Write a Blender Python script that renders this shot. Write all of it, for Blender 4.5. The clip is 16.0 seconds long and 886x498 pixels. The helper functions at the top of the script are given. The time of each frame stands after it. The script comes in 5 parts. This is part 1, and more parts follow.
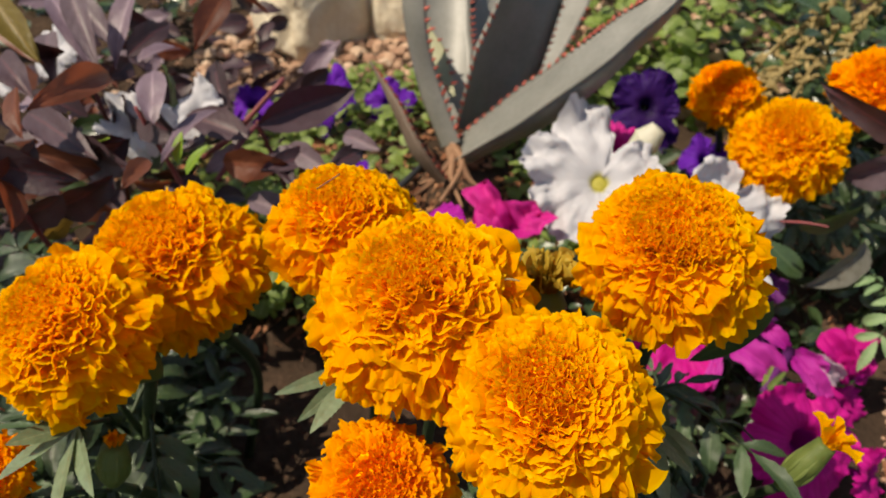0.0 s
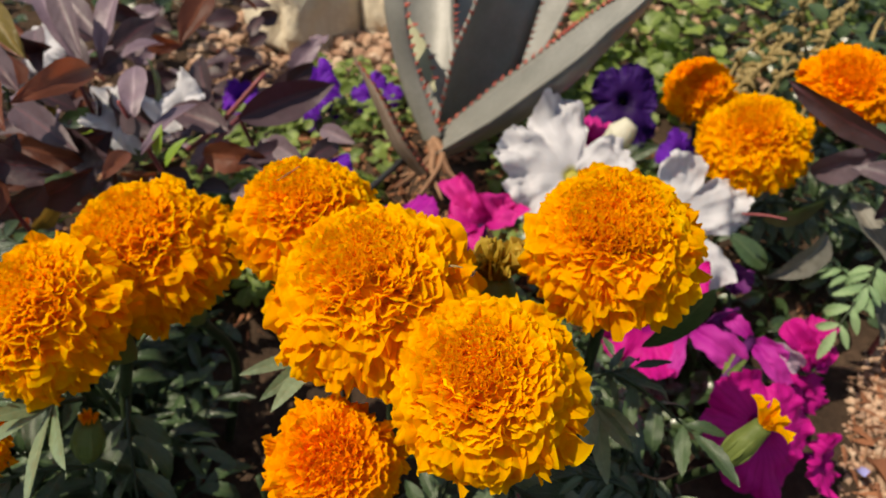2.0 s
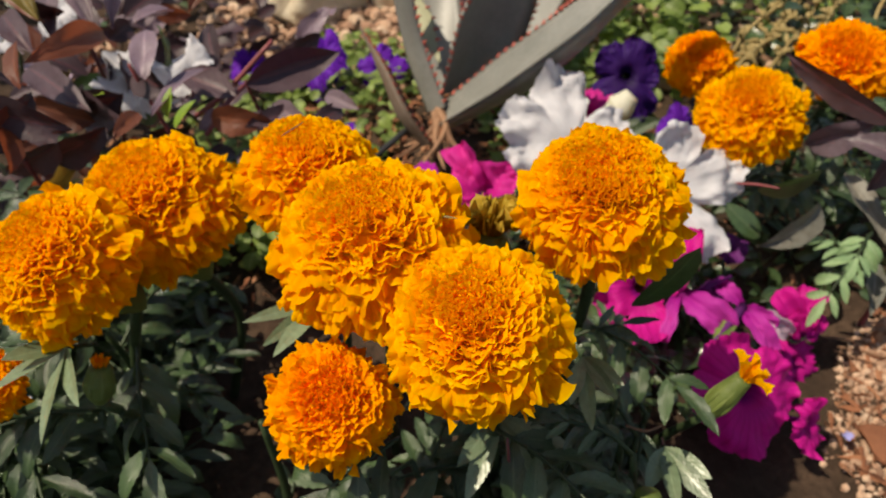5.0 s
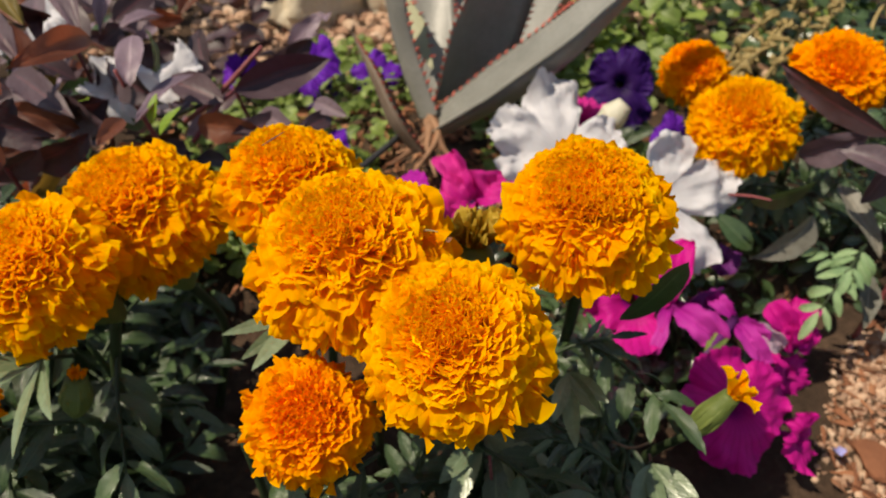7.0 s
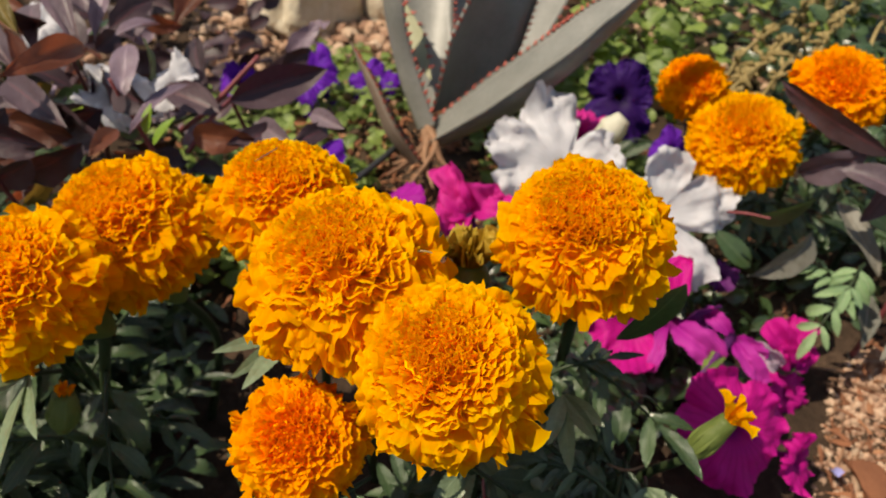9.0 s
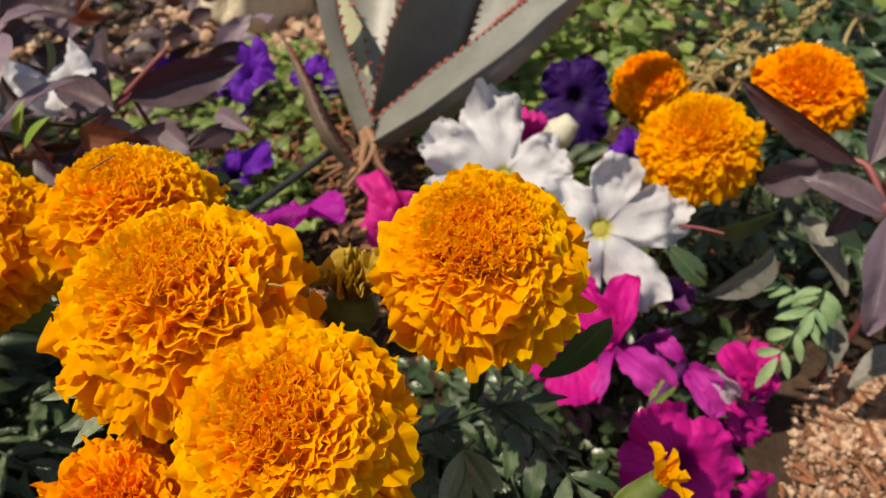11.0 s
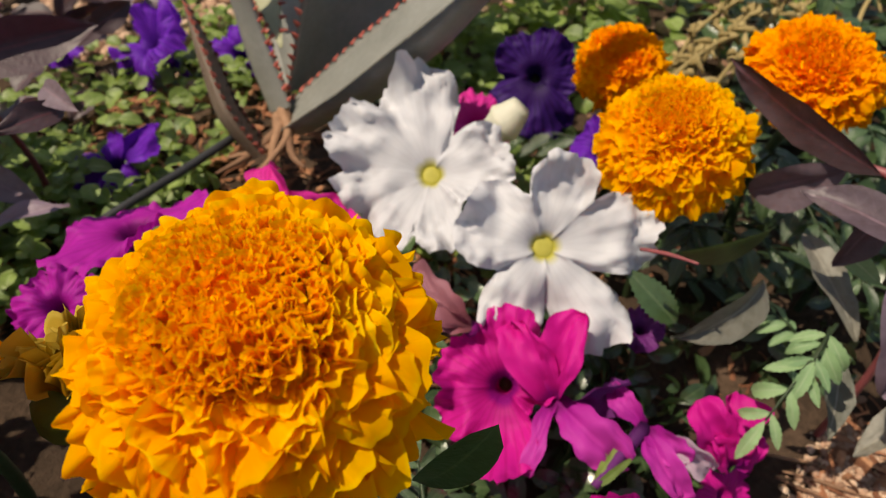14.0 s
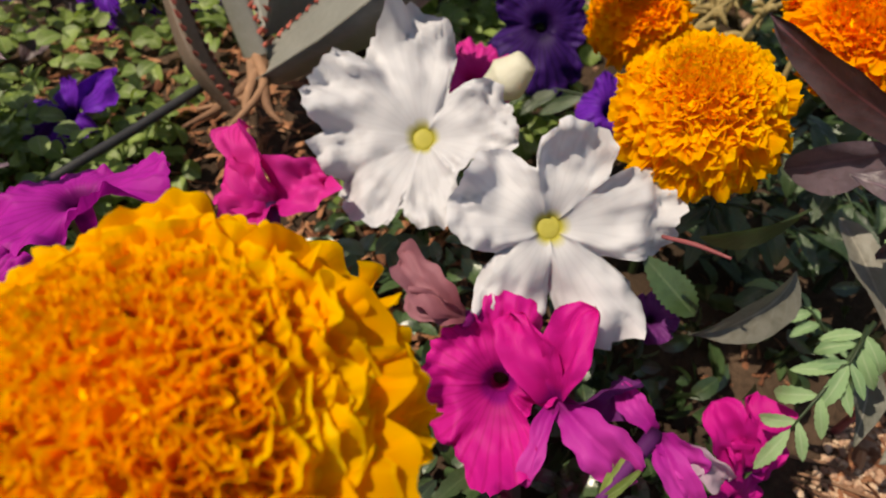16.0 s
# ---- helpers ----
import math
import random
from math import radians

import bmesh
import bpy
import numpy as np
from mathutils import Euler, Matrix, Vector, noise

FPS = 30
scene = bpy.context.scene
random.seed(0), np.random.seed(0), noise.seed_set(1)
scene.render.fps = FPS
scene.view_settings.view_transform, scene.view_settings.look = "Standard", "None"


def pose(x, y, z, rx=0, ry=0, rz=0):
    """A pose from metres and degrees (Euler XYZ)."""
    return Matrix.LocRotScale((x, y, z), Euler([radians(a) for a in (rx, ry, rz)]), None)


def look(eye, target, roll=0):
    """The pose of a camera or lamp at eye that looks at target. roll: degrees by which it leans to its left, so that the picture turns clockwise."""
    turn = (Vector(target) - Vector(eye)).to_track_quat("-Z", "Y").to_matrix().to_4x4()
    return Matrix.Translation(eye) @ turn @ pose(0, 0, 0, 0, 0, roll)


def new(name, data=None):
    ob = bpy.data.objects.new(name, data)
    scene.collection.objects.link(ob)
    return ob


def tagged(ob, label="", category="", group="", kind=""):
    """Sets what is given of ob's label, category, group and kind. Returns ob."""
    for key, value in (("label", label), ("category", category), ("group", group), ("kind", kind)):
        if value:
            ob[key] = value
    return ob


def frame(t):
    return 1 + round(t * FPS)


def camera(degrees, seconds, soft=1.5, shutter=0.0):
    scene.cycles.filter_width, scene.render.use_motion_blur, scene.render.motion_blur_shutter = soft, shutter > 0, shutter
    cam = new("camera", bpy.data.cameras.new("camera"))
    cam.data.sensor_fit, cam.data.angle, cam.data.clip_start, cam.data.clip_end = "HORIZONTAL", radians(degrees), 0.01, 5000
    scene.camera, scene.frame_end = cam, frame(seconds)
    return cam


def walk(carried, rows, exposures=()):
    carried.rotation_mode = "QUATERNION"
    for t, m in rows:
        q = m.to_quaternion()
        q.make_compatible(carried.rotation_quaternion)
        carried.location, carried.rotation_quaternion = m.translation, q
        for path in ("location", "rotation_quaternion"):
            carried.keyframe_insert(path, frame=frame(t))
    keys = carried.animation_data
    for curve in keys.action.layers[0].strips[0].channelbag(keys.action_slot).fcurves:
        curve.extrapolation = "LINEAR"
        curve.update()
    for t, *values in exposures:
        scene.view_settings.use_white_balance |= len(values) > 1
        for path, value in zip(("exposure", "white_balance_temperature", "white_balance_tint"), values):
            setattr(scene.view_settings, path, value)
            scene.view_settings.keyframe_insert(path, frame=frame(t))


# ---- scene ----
# ---------------------------------------------------------------- camera
cam = camera(62.1, 16.0, soft=1.1)
cam.data.dof.use_dof = True
cam.data.dof.focus_distance = 0.163
cam.data.dof.aperture_fstop = 24.5
METRES, EYE, TILT, LEAN, TURN = 0.33, 0.385, -40.0, 0.0, 0.0
ROWS = [
    (0.0, 0.0, 0.0, 0.0, -0.0, 0.0, -0.0),
    (0.5, 0.0018, -0.0033, -0.0122, 0.13, 0.1, 0.06),
    (1.0, 0.0178, -0.0096, 0.0054, 0.28, -0.1, 0.0),
    (1.5, 0.0456, -0.0216, 0.0157, 0.28, -0.37, -0.17),
    (2.0, 0.0566, -0.043, -0.0047, 0.3, -0.53, -0.22),
    (2.5, 0.0535, -0.0674, -0.0147, 0.29, -0.88, -0.39),
    (3.0, 0.0291, -0.0961, -0.0326, 0.41, -1.29, -0.58),
    (3.5, 0.0304, -0.0878, -0.0526, 0.45, -1.5, -0.71),
    (4.0, 0.0258, -0.085, -0.0352, 0.58, -1.79, -0.88),
    (4.5, 0.0523, -0.0837, -0.0365, 0.83, -1.96, -0.97),
    (7.0, 0.0895, -0.0635, -0.0263, 0.83, -1.61, -1.49),
    (7.5, 0.0848, -0.0639, -0.0257, 0.8, -1.56, -1.75),
    (8.0, 0.0854, -0.0613, -0.0157, 0.72, -1.47, -1.98),
    (10.5, 0.1529, 0.0196, -0.006, 0.3, -0.93, -2.36),
    (11.0, 0.199, 0.0916, 0.019, -0.34, -1.19, -2.35),
    (11.5, 0.2494, 0.1392, 0.0374, -0.74, -1.41, -2.3),
    (12.0, 0.2625, 0.186, 0.0462, -1.25, -1.65, -2.26),
    (12.5, 0.2922, 0.2329, 0.0661, -1.03, -2.1, -2.34),
    (13.0, 0.3434, 0.2873, 0.0738, -0.46, -2.27, -2.62),
    (13.5, 0.3549, 0.3285, 0.0607, -0.5, -2.39, -3.11),
    (14.0, 0.3318, 0.3749, 0.074, -0.49, -2.65, -3.62),
    (14.5, 0.3377, 0.4417, 0.0911, -0.33, -3.51, -3.98),
    (15.0, 0.3248, 0.4834, 0.0952, -0.62, -4.73, -4.34),
    (15.5, 0.3276, 0.5011, 0.0923, -0.99, -5.94, -4.79),
    (16.0, 0.3265, 0.4986, 0.11, -1.27, -7.05, -4.98),
]

walk(cam, [(t, pose(0, 0, EYE, TILT, LEAN, TURN) @ pose(METRES * x, METRES * y, METRES * z, 90 + pitch, roll, yaw)) for t, x, y, z, yaw, pitch, roll in ROWS],
     [(0.0, 0.03, 7850, 10), (16.0, 0.03, 7850, 10)])

# ---------------------------------------------------------------- daylight
SUN = Vector((-0.47, -0.12, 0.87)).normalized()      # towards the sun
world = bpy.data.worlds.new("daylight")
scene.world = world
world.use_nodes = True
wn = world.node_tree
sky = wn.nodes.new("ShaderNodeTexSky")
sky.sky_type = 'NISHITA'
sky.sun_disc = False
sky.sun_elevation = math.asin(SUN.z)
sky.sun_rotation = math.atan2(SUN.x, SUN.y)
wn.nodes["Background"].inputs["Strength"].default_value = 0.109
wn.links.new(sky.outputs["Color"], wn.nodes["Background"].inputs["Color"])
sun = new("sun", bpy.data.lights.new("sun", 'SUN'))
sun.data.energy = 4.6
sun.data.angle = radians(0.6)
sun.data.color = (1.0, 0.95, 0.87)
sun.matrix_world = look(SUN * 4, (0, 0, 0))


# ---------------------------------------------------------------- materials
def nodes_of(name):
    m = bpy.data.materials.new(name)
    m.use_nodes = True
    nt = m.node_tree
    return m, nt, nt.nodes["Principled BSDF"], nt.nodes["Material Output"]


def ramp(nt, fac, stops):
    r = nt.nodes.new("ShaderNodeValToRGB")
    while len(r.color_ramp.elements) < len(stops):
        r.color_ramp.elements.new(0.5)
    for e, (p, c) in zip(r.color_ramp.elements, stops):
        e.position, e.color = p, (*c, 1)
    nt.links.new(fac, r.inputs["Fac"])
    return r.outputs["Color"]


def noise_tex(nt, scale, detail=4, coord=None, rough=0.55):
    n = nt.nodes.new("ShaderNodeTexNoise")
    n.inputs["Scale"].default_value, n.inputs["Detail"].default_value, n.inputs["Roughness"].default_value = scale, detail, rough
    if coord is not None:
        nt.links.new(coord, n.inputs["Vector"])
    return n.outputs["Fac"]


def mixc(nt, kind, fac, a, b):
    m = nt.nodes.new("ShaderNodeMix")
    m.data_type, m.blend_type = 'RGBA', kind
    for sock, v in ((m.inputs[0], fac), (m.inputs[6], a), (m.inputs[7], b)):
        if isinstance(v, bpy.types.NodeSocket):
            nt.links.new(v, sock)
        else:
            sock.default_value = v if isinstance(v, (int, float)) else (*v, 1)
    return m.outputs[2]


def calc(nt, op, a, b=0.0, c=0.0):
    m = nt.nodes.new("ShaderNodeMath")
    m.operation = op
    for i, v in enumerate((a, b, c)):
        if isinstance(v, bpy.types.NodeSocket):
            nt.links.new(v, m.inputs[i])
        else:
            m.inputs[i].default_value = v
    return m.outputs[0]


def bump(nt, height, strength, distance):
    b = nt.nodes.new("ShaderNodeBump")
    b.inputs["Strength"].default_value, b.inputs["Distance"].default_value = strength, distance
    nt.links.new(height, b.inputs["Height"])
    return b.outputs["Normal"]


def leafy(nt, bsdf, out, colour, glow, share, normal=None):
    """Thin living tissue: part of the light goes through."""
    t = nt.nodes.new("ShaderNodeBsdfTranslucent")
    if isinstance(glow, bpy.types.NodeSocket):
        nt.links.new(glow, t.inputs["Color"])
    else:
        t.inputs["Color"].default_value = (*glow, 1)
    mx = nt.nodes.new("ShaderNodeMixShader")
    mx.inputs[0].default_value = share
    nt.links.new(colour, bsdf.inputs["Base Color"])
    if normal is not None:
        nt.links.new(normal, bsdf.inputs["Normal"])
        nt.links.new(normal, t.inputs["Normal"])
    nt.links.new(bsdf.outputs[0], mx.inputs[1])
    nt.links.new(t.outputs[0], mx.inputs[2])
    nt.links.new(mx.outputs[0], out.inputs["Surface"])


def uv_axes(nt):
    tc = nt.nodes.new("ShaderNodeTexCoord")
    s = nt.nodes.new("ShaderNodeSeparateXYZ")
    nt.links.new(tc.outputs["UV"], s.inputs[0])
    return s.outputs[0], s.outputs[1], tc


def petal_material(name, dark, light, rim, glow, share=0.4):
    """Ruffled marigold petal: deeper towards the base, paler at the rim, fine lengthwise veins."""
    m, nt, b, out = nodes_of(name)
    u, v, tc = uv_axes(nt)
    info = nt.nodes.new("ShaderNodeObjectInfo")
    geo = nt.nodes.new("ShaderNodeNewGeometry")
    each = calc(nt, 'FRACT', calc(nt, 'ADD', info.outputs["Random"], geo.outputs["Random Per Island"]))
    along = calc(nt, 'ADD', v, calc(nt, 'MULTIPLY_ADD', each, 0.24, -0.12))
    col = ramp(nt, along, [(0.0, dark), (0.55, dark), (0.80, light), (0.93, light), (1.0, rim)])
    spots = noise_tex(nt, 320, 3, tc.outputs["Object"])
    col = mixc(nt, 'MULTIPLY', 0.35, col, ramp(nt, spots, [(0.3, (0.85, 0.74, 0.6)), (0.62, (1, 1, 1))]))
    veins = calc(nt, 'SINE', calc(nt, 'MULTIPLY', u, 60.0))
    fine = calc(nt, 'ADD', calc(nt, 'MULTIPLY', veins, 0.5), noise_tex(nt, 900, 2, tc.outputs["Object"]))
    b.inputs["Roughness"].default_value = 0.7
    b.inputs["Specular IOR Level"].default_value = 0.08
    leafy(nt, b, out, col, mixc(nt, 'MULTIPLY', 1.0, col, glow), share, bump(nt, fine, 0.22, 0.0005))
    return m


def corolla_material(name, face, deep, throat, glow, share=0.35, vein=0.25, mouth=0.12):
    """Soft petunia petal: radial veins, a darker or paler throat."""
    m, nt, b, out = nodes_of(name)
    u, v, tc = uv_axes(nt)
    col = ramp(nt, v, [(0.0, throat), (mouth, throat), (mouth + 0.10, deep), (0.55, face), (1.0, face)])
    wob = noise_tex(nt, 60, 3, tc.outputs["Object"])
    rays = calc(nt, 'SINE', calc(nt, 'ADD', calc(nt, 'MULTIPLY', u, 6.2832 * 35), calc(nt, 'MULTIPLY', wob, 5.0)))
    col = mixc(nt, 'MULTIPLY', calc(nt, 'MULTIPLY', calc(nt, 'GREATER_THAN', rays, 0.75), vein), col, deep)
    col = mixc(nt, 'MULTIPLY', 0.3, col, ramp(nt, wob, [(0.3, (0.75, 0.75, 0.78)), (0.6, (1, 1, 1))]))
    b.inputs["Roughness"].default_value = 0.6
    b.inputs["Specular IOR Level"].default_value = 0.2
    rel = calc(nt, 'ADD', calc(nt, 'MULTIPLY', rays, 0.35), calc(nt, 'MULTIPLY', noise_tex(nt, 500, 3, tc.outputs["Object"]), 1.5))
    leafy(nt, b, out, col, mixc(nt, 'MULTIPLY', 1.0, col, glow), share, bump(nt, rel, 0.035, 0.0004))
    return m


def leaf_material(name, dark, light, rib, glow, share, rough, spec=0.5, vein_count=9.0, blotch=0.5):
    m, nt, b, out = nodes_of(name)
    u, v, tc = uv_axes(nt)
    info = nt.nodes.new("ShaderNodeObjectInfo")
    geo = nt.nodes.new("ShaderNodeNewGeometry")
    side = calc(nt, 'ABSOLUTE', calc(nt, 'SUBTRACT', u, 0.5))
    n = noise_tex(nt, 70, 5, tc.outputs["Object"])
    each = calc(nt, 'FRACT', calc(nt, 'ADD', info.outputs["Random"], geo.outputs["Random Per Island"]))
    mixv = calc(nt, 'ADD', calc(nt, 'MULTIPLY', n, 0.6), calc(nt, 'MULTIPLY', each, 0.45))
    col = ramp(nt, mixv, [(0.25, dark), (0.75, light)])
    veins = calc(nt, 'SINE', calc(nt, 'MULTIPLY', calc(nt, 'SUBTRACT', v, calc(nt, 'MULTIPLY', side, 0.5)), 6.2832 * vein_count))
    fine = calc(nt, 'GREATER_THAN', veins, 0.9)
    mid = calc(nt, 'LESS_THAN', side, 0.03)
    col = mixc(nt, 'MIX', calc(nt, 'MAXIMUM', calc(nt, 'MULTIPLY', mid, 0.75), calc(nt, 'MULTIPLY', fine, 0.10)), col, rib)
    stain = noise_tex(nt, 210, 4, tc.outputs["Object"], 0.7)
    col = mixc(nt, 'MULTIPLY', blotch, col, ramp(nt, stain, [(0.35, (0.55, 0.5, 0.42)), (0.55, (1, 1, 1))]))
    b.inputs["Roughness"].default_value = rough
    b.inputs["Specular IOR Level"].default_value = spec
    nt.links.new(calc(nt, 'MULTIPLY_ADD', n, 0.35, rough - 0.17), b.inputs["Roughness"])
    rel = calc(nt, 'ADD', calc(nt, 'MULTIPLY', veins, 0.05), noise_tex(nt, 380, 4, tc.outputs["Object"]))
    leafy(nt, b, out, col, glow, share, bump(nt, rel, 0.35, 0.0008))
    return m


def plain_material(name, stops, scale, rough, spec=0.4, fine=400, depth=0.0006, strength=0.5, each=0.3, glow=None):
    """Bark, stone, soil and the like: mottled at two scales, with relief."""
    m, nt, b, out = nodes_of(name)
    tc = nt.nodes.new("ShaderNodeTexCoord")
    info = nt.nodes.new("ShaderNodeObjectInfo")
    geo = nt.nodes.new("ShaderNodeNewGeometry")
    big = noise_tex(nt, scale, 6, tc.outputs["Object"], 0.62)
    small = noise_tex(nt, fine, 5, tc.outputs["Object"], 0.65)
    rnd = calc(nt, 'FRACT', calc(nt, 'ADD', info.outputs["Random"], geo.outputs["Random Per Island"]))
    f = calc(nt, 'ADD', calc(nt, 'MULTIPLY', big, 0.65), calc(nt, 'MULTIPLY', small, 0.35))
    f = calc(nt, 'ADD', calc(nt, 'MULTIPLY', f, 1.0 - each), calc(nt, 'MULTIPLY', rnd, each))
    col = ramp(nt, f, stops)
    b.inputs["Roughness"].default_value = rough
    b.inputs["Specular IOR Level"].default_value = spec
    nrm = bump(nt, small, strength, depth)
    if glow:
        leafy(nt, b, out, col, glow, 0.3, nrm)
    else:
        nt.links.new(col, b.inputs["Base Color"])
        nt.links.new(nrm, b.inputs["Normal"])
    return m


M_GOLD = petal_material("golden_petal", (0.97, 0.455, 0.003), (0.98, 0.515, 0.004), (0.99, 0.60, 0.008), (1.0, 0.87, 0.4), 0.54)
M_FLORET = petal_material("golden_floret", (0.97, 0.51, 0.004), (0.98, 0.58, 0.006), (0.99, 0.69, 0.02), (1.0, 0.82, 0.4), 0.55)
M_ORANGE = petal_material("orange_petal", (0.97, 0.37, 0.002), (0.98, 0.42, 0.003), (0.99, 0.49, 0.006), (1.0, 0.8, 0.5), 0.45)
M_WITHER = petal_material("withered_petal", (0.34, 0.19, 0.02), (0.52, 0.36, 0.05), (0.62, 0.46, 0.09), (0.8, 0.7, 0.4), 0.25)
M_CORE = plain_material("marigold_disc", [(0.3, (0.92, 0.36, 0.003)), (0.7, (0.95, 0.45, 0.005))], 120, 0.9, 0.05)
M_WHITE = corolla_material("white_petunia_petal", (0.68, 0.68, 0.72), (0.62, 0.62, 0.66), (0.50, 0.46, 0.08), (0.9, 0.88, 0.95), 0.3, 0.12, 0.04)
M_THROAT = plain_material("olive_yellow_throat", [(0.3, (0.42, 0.38, 0.05)), (0.7, (0.58, 0.52, 0.10))], 300, 0.6, glow=(0.5, 0.45, 0.1))
M_MAGENTA = corolla_material("magenta_petunia_petal", (0.66, 0.011, 0.295), (0.49, 0.006, 0.215), (0.28, 0.004, 0.20), (1.0, 0.5, 0.9), 0.35, 0.25)
M_ORCHID = corolla_material("orchid_petunia_petal", (0.60, 0.045, 0.42), (0.46, 0.015, 0.33), (0.25, 0.01, 0.18), (1.0, 0.6, 0.9), 0.35, 0.25)
M_PURPLISH = corolla_material("purplish_petunia_petal", (0.47, 0.015, 0.37), (0.36, 0.008, 0.28), (0.20, 0.004, 0.16), (1.0, 0.5, 0.9), 0.35, 0.25)
M_PLUM = corolla_material("plum_petunia_petal", (0.17, 0.03, 0.19), (0.10, 0.015, 0.12), (0.04, 0.005, 0.05), (0.9, 0.5, 1.0), 0.3, 0.3)
M_BLUSH = corolla_material("blush_petunia_petal", (0.66, 0.50, 0.60), (0.55, 0.36, 0.50), (0.35, 0.22, 0.32), (1.0, 0.8, 0.9), 0.35, 0.4)
M_FADED = corolla_material("faded_petunia_petal", (0.36, 0.15, 0.19), (0.28, 0.09, 0.12), (0.20, 0.06, 0.08), (1.0, 0.7, 0.7), 0.3, 0.4)
M_PINK = corolla_material("pink_petunia_petal", (0.74, 0.035, 0.34), (0.55, 0.01, 0.26), (0.32, 0.01, 0.14), (1.0, 0.6, 0.8), 0.35, 0.4)
M_VIOLET = corolla_material("violet_petunia_petal", (0.16, 0.018, 0.46), (0.09, 0.008, 0.30), (0.03, 0.004, 0.09), (0.8, 0.5, 1.0), 0.3, 0.5)
M_DARKVIOLET = corolla_material("dark_violet_petunia_petal", (0.040, 0.008, 0.13), (0.03, 0.004, 0.09), (0.015, 0.003, 0.05), (0.7, 0.4, 1.0), 0.25, 0.5)
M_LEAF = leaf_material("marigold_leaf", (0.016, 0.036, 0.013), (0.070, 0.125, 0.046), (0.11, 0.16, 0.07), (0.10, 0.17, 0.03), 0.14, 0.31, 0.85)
# paler copy of the marigold leaf, with sunlight put into its colour
M_LEAF_LIT = leaf_material("marigold_leaf_lit_copy", (0.095, 0.145, 0.078), (0.21, 0.28, 0.165), (0.24, 0.31, 0.19), (0.18, 0.27, 0.06), 0.15, 0.34, 0.8)
M_LIGHTLEAF = leaf_material("young_leaf", (0.085, 0.14, 0.03), (0.26, 0.36, 0.085), (0.38, 0.45, 0.2), (0.35, 0.5, 0.08), 0.3, 0.5)
M_MINT = leaf_material("pale_young_leaf", (0.17, 0.31, 0.15), (0.29, 0.46, 0.22), (0.45, 0.55, 0.35), (0.45, 0.6, 0.2), 0.25, 0.45)
M_LIME = leaf_material("lime_leaf", (0.16, 0.30, 0.03), (0.30, 0.45, 0.05), (0.4, 0.5, 0.1), (0.5, 0.7, 0.05), 0.35, 0.45)
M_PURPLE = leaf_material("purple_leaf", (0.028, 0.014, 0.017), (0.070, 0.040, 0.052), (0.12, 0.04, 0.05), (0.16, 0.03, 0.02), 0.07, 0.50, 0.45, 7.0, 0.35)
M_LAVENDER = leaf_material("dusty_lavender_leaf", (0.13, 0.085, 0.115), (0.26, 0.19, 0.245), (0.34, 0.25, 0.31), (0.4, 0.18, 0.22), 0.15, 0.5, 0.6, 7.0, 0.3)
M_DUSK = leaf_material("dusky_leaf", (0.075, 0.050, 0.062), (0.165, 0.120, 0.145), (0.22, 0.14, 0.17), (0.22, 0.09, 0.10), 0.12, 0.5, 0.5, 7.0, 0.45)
M_RUST = leaf_material("rusty_leaf", (0.09, 0.030, 0.018), (0.20, 0.065, 0.035), (0.3, 0.1, 0.05), (0.45, 0.10, 0.04), 0.35, 0.45, 0.5, 7.0, 0.4)
M_OLIVE = leaf_material("olive_leaf", (0.09, 0.065, 0.012), (0.20, 0.15, 0.03), (0.3, 0.2, 0.05), (0.30, 0.17, 0.03), 0.3, 0.5, 0.4, 7.0, 0.4)
M_GREY = leaf_material("grey_green_leaf", (0.08, 0.085, 0.065), (0.19, 0.18, 0.15), (0.3, 0.28, 0.24), (0.2, 0.2, 0.1), 0.15, 0.55, 0.5, 7.0, 0.5)
M_STEM = plain_material("green_stem", [(0.3, (0.016, 0.030, 0.011)), (0.7, (0.040, 0.064, 0.024))], 60, 0.5)
M_REDSTEM = plain_material("red_stem", [(0.3, (0.10, 0.02, 0.025)), (0.7, (0.26, 0.07, 0.075))], 60, 0.45)
M_CALYX = plain_material("green_calyx", [(0.3, (0.11, 0.155, 0.035)), (0.7, (0.21, 0.26, 0.07))], 90, 0.5, glow=(0.2, 0.3, 0.05))
M_STRAW = plain_material("dry_straw", [(0.25, (0.29, 0.21, 0.08)), (0.7, (0.52, 0.40, 0.18))], 90, 0.8, glow=(0.4, 0.3, 0.12))
M_TWIG = plain_material("dry_twig", [(0.3, (0.12, 0.055, 0.03)), (0.7, (0.34, 0.19, 0.11))], 70, 0.8)
M_ALOE = plain_material("aloe_skin", [(0.25, (0.150, 0.153, 0.136)), (0.55, (0.245, 0.244, 0.222)), (0.8, (0.335, 0.325, 0.300))], 22, 0.45, 0.5, 260, 0.0004, 0.35, 0.1)
M_TOOTH = plain_material("aloe_tooth", [(0.3, (0.30, 0.05, 0.035)), (0.7, (0.55, 0.14, 0.10))], 200, 0.5)
M_ROCK = plain_material("tan_rock", [(0.3, (0.50, 0.41, 0.28)), (0.5, (0.69, 0.60, 0.45)), (0.7, (0.80, 0.74, 0.60))], 16, 0.9, 0.2, 150, 0.004, 0.7, 0.08)
M_SOIL = plain_material("dark_soil", [(0.3, (0.022, 0.015, 0.010)), (0.5, (0.052, 0.033, 0.022)), (0.72, (0.125, 0.078, 0.052))], 12, 0.95, 0.15, 170, 0.004, 0.9, 0.0)
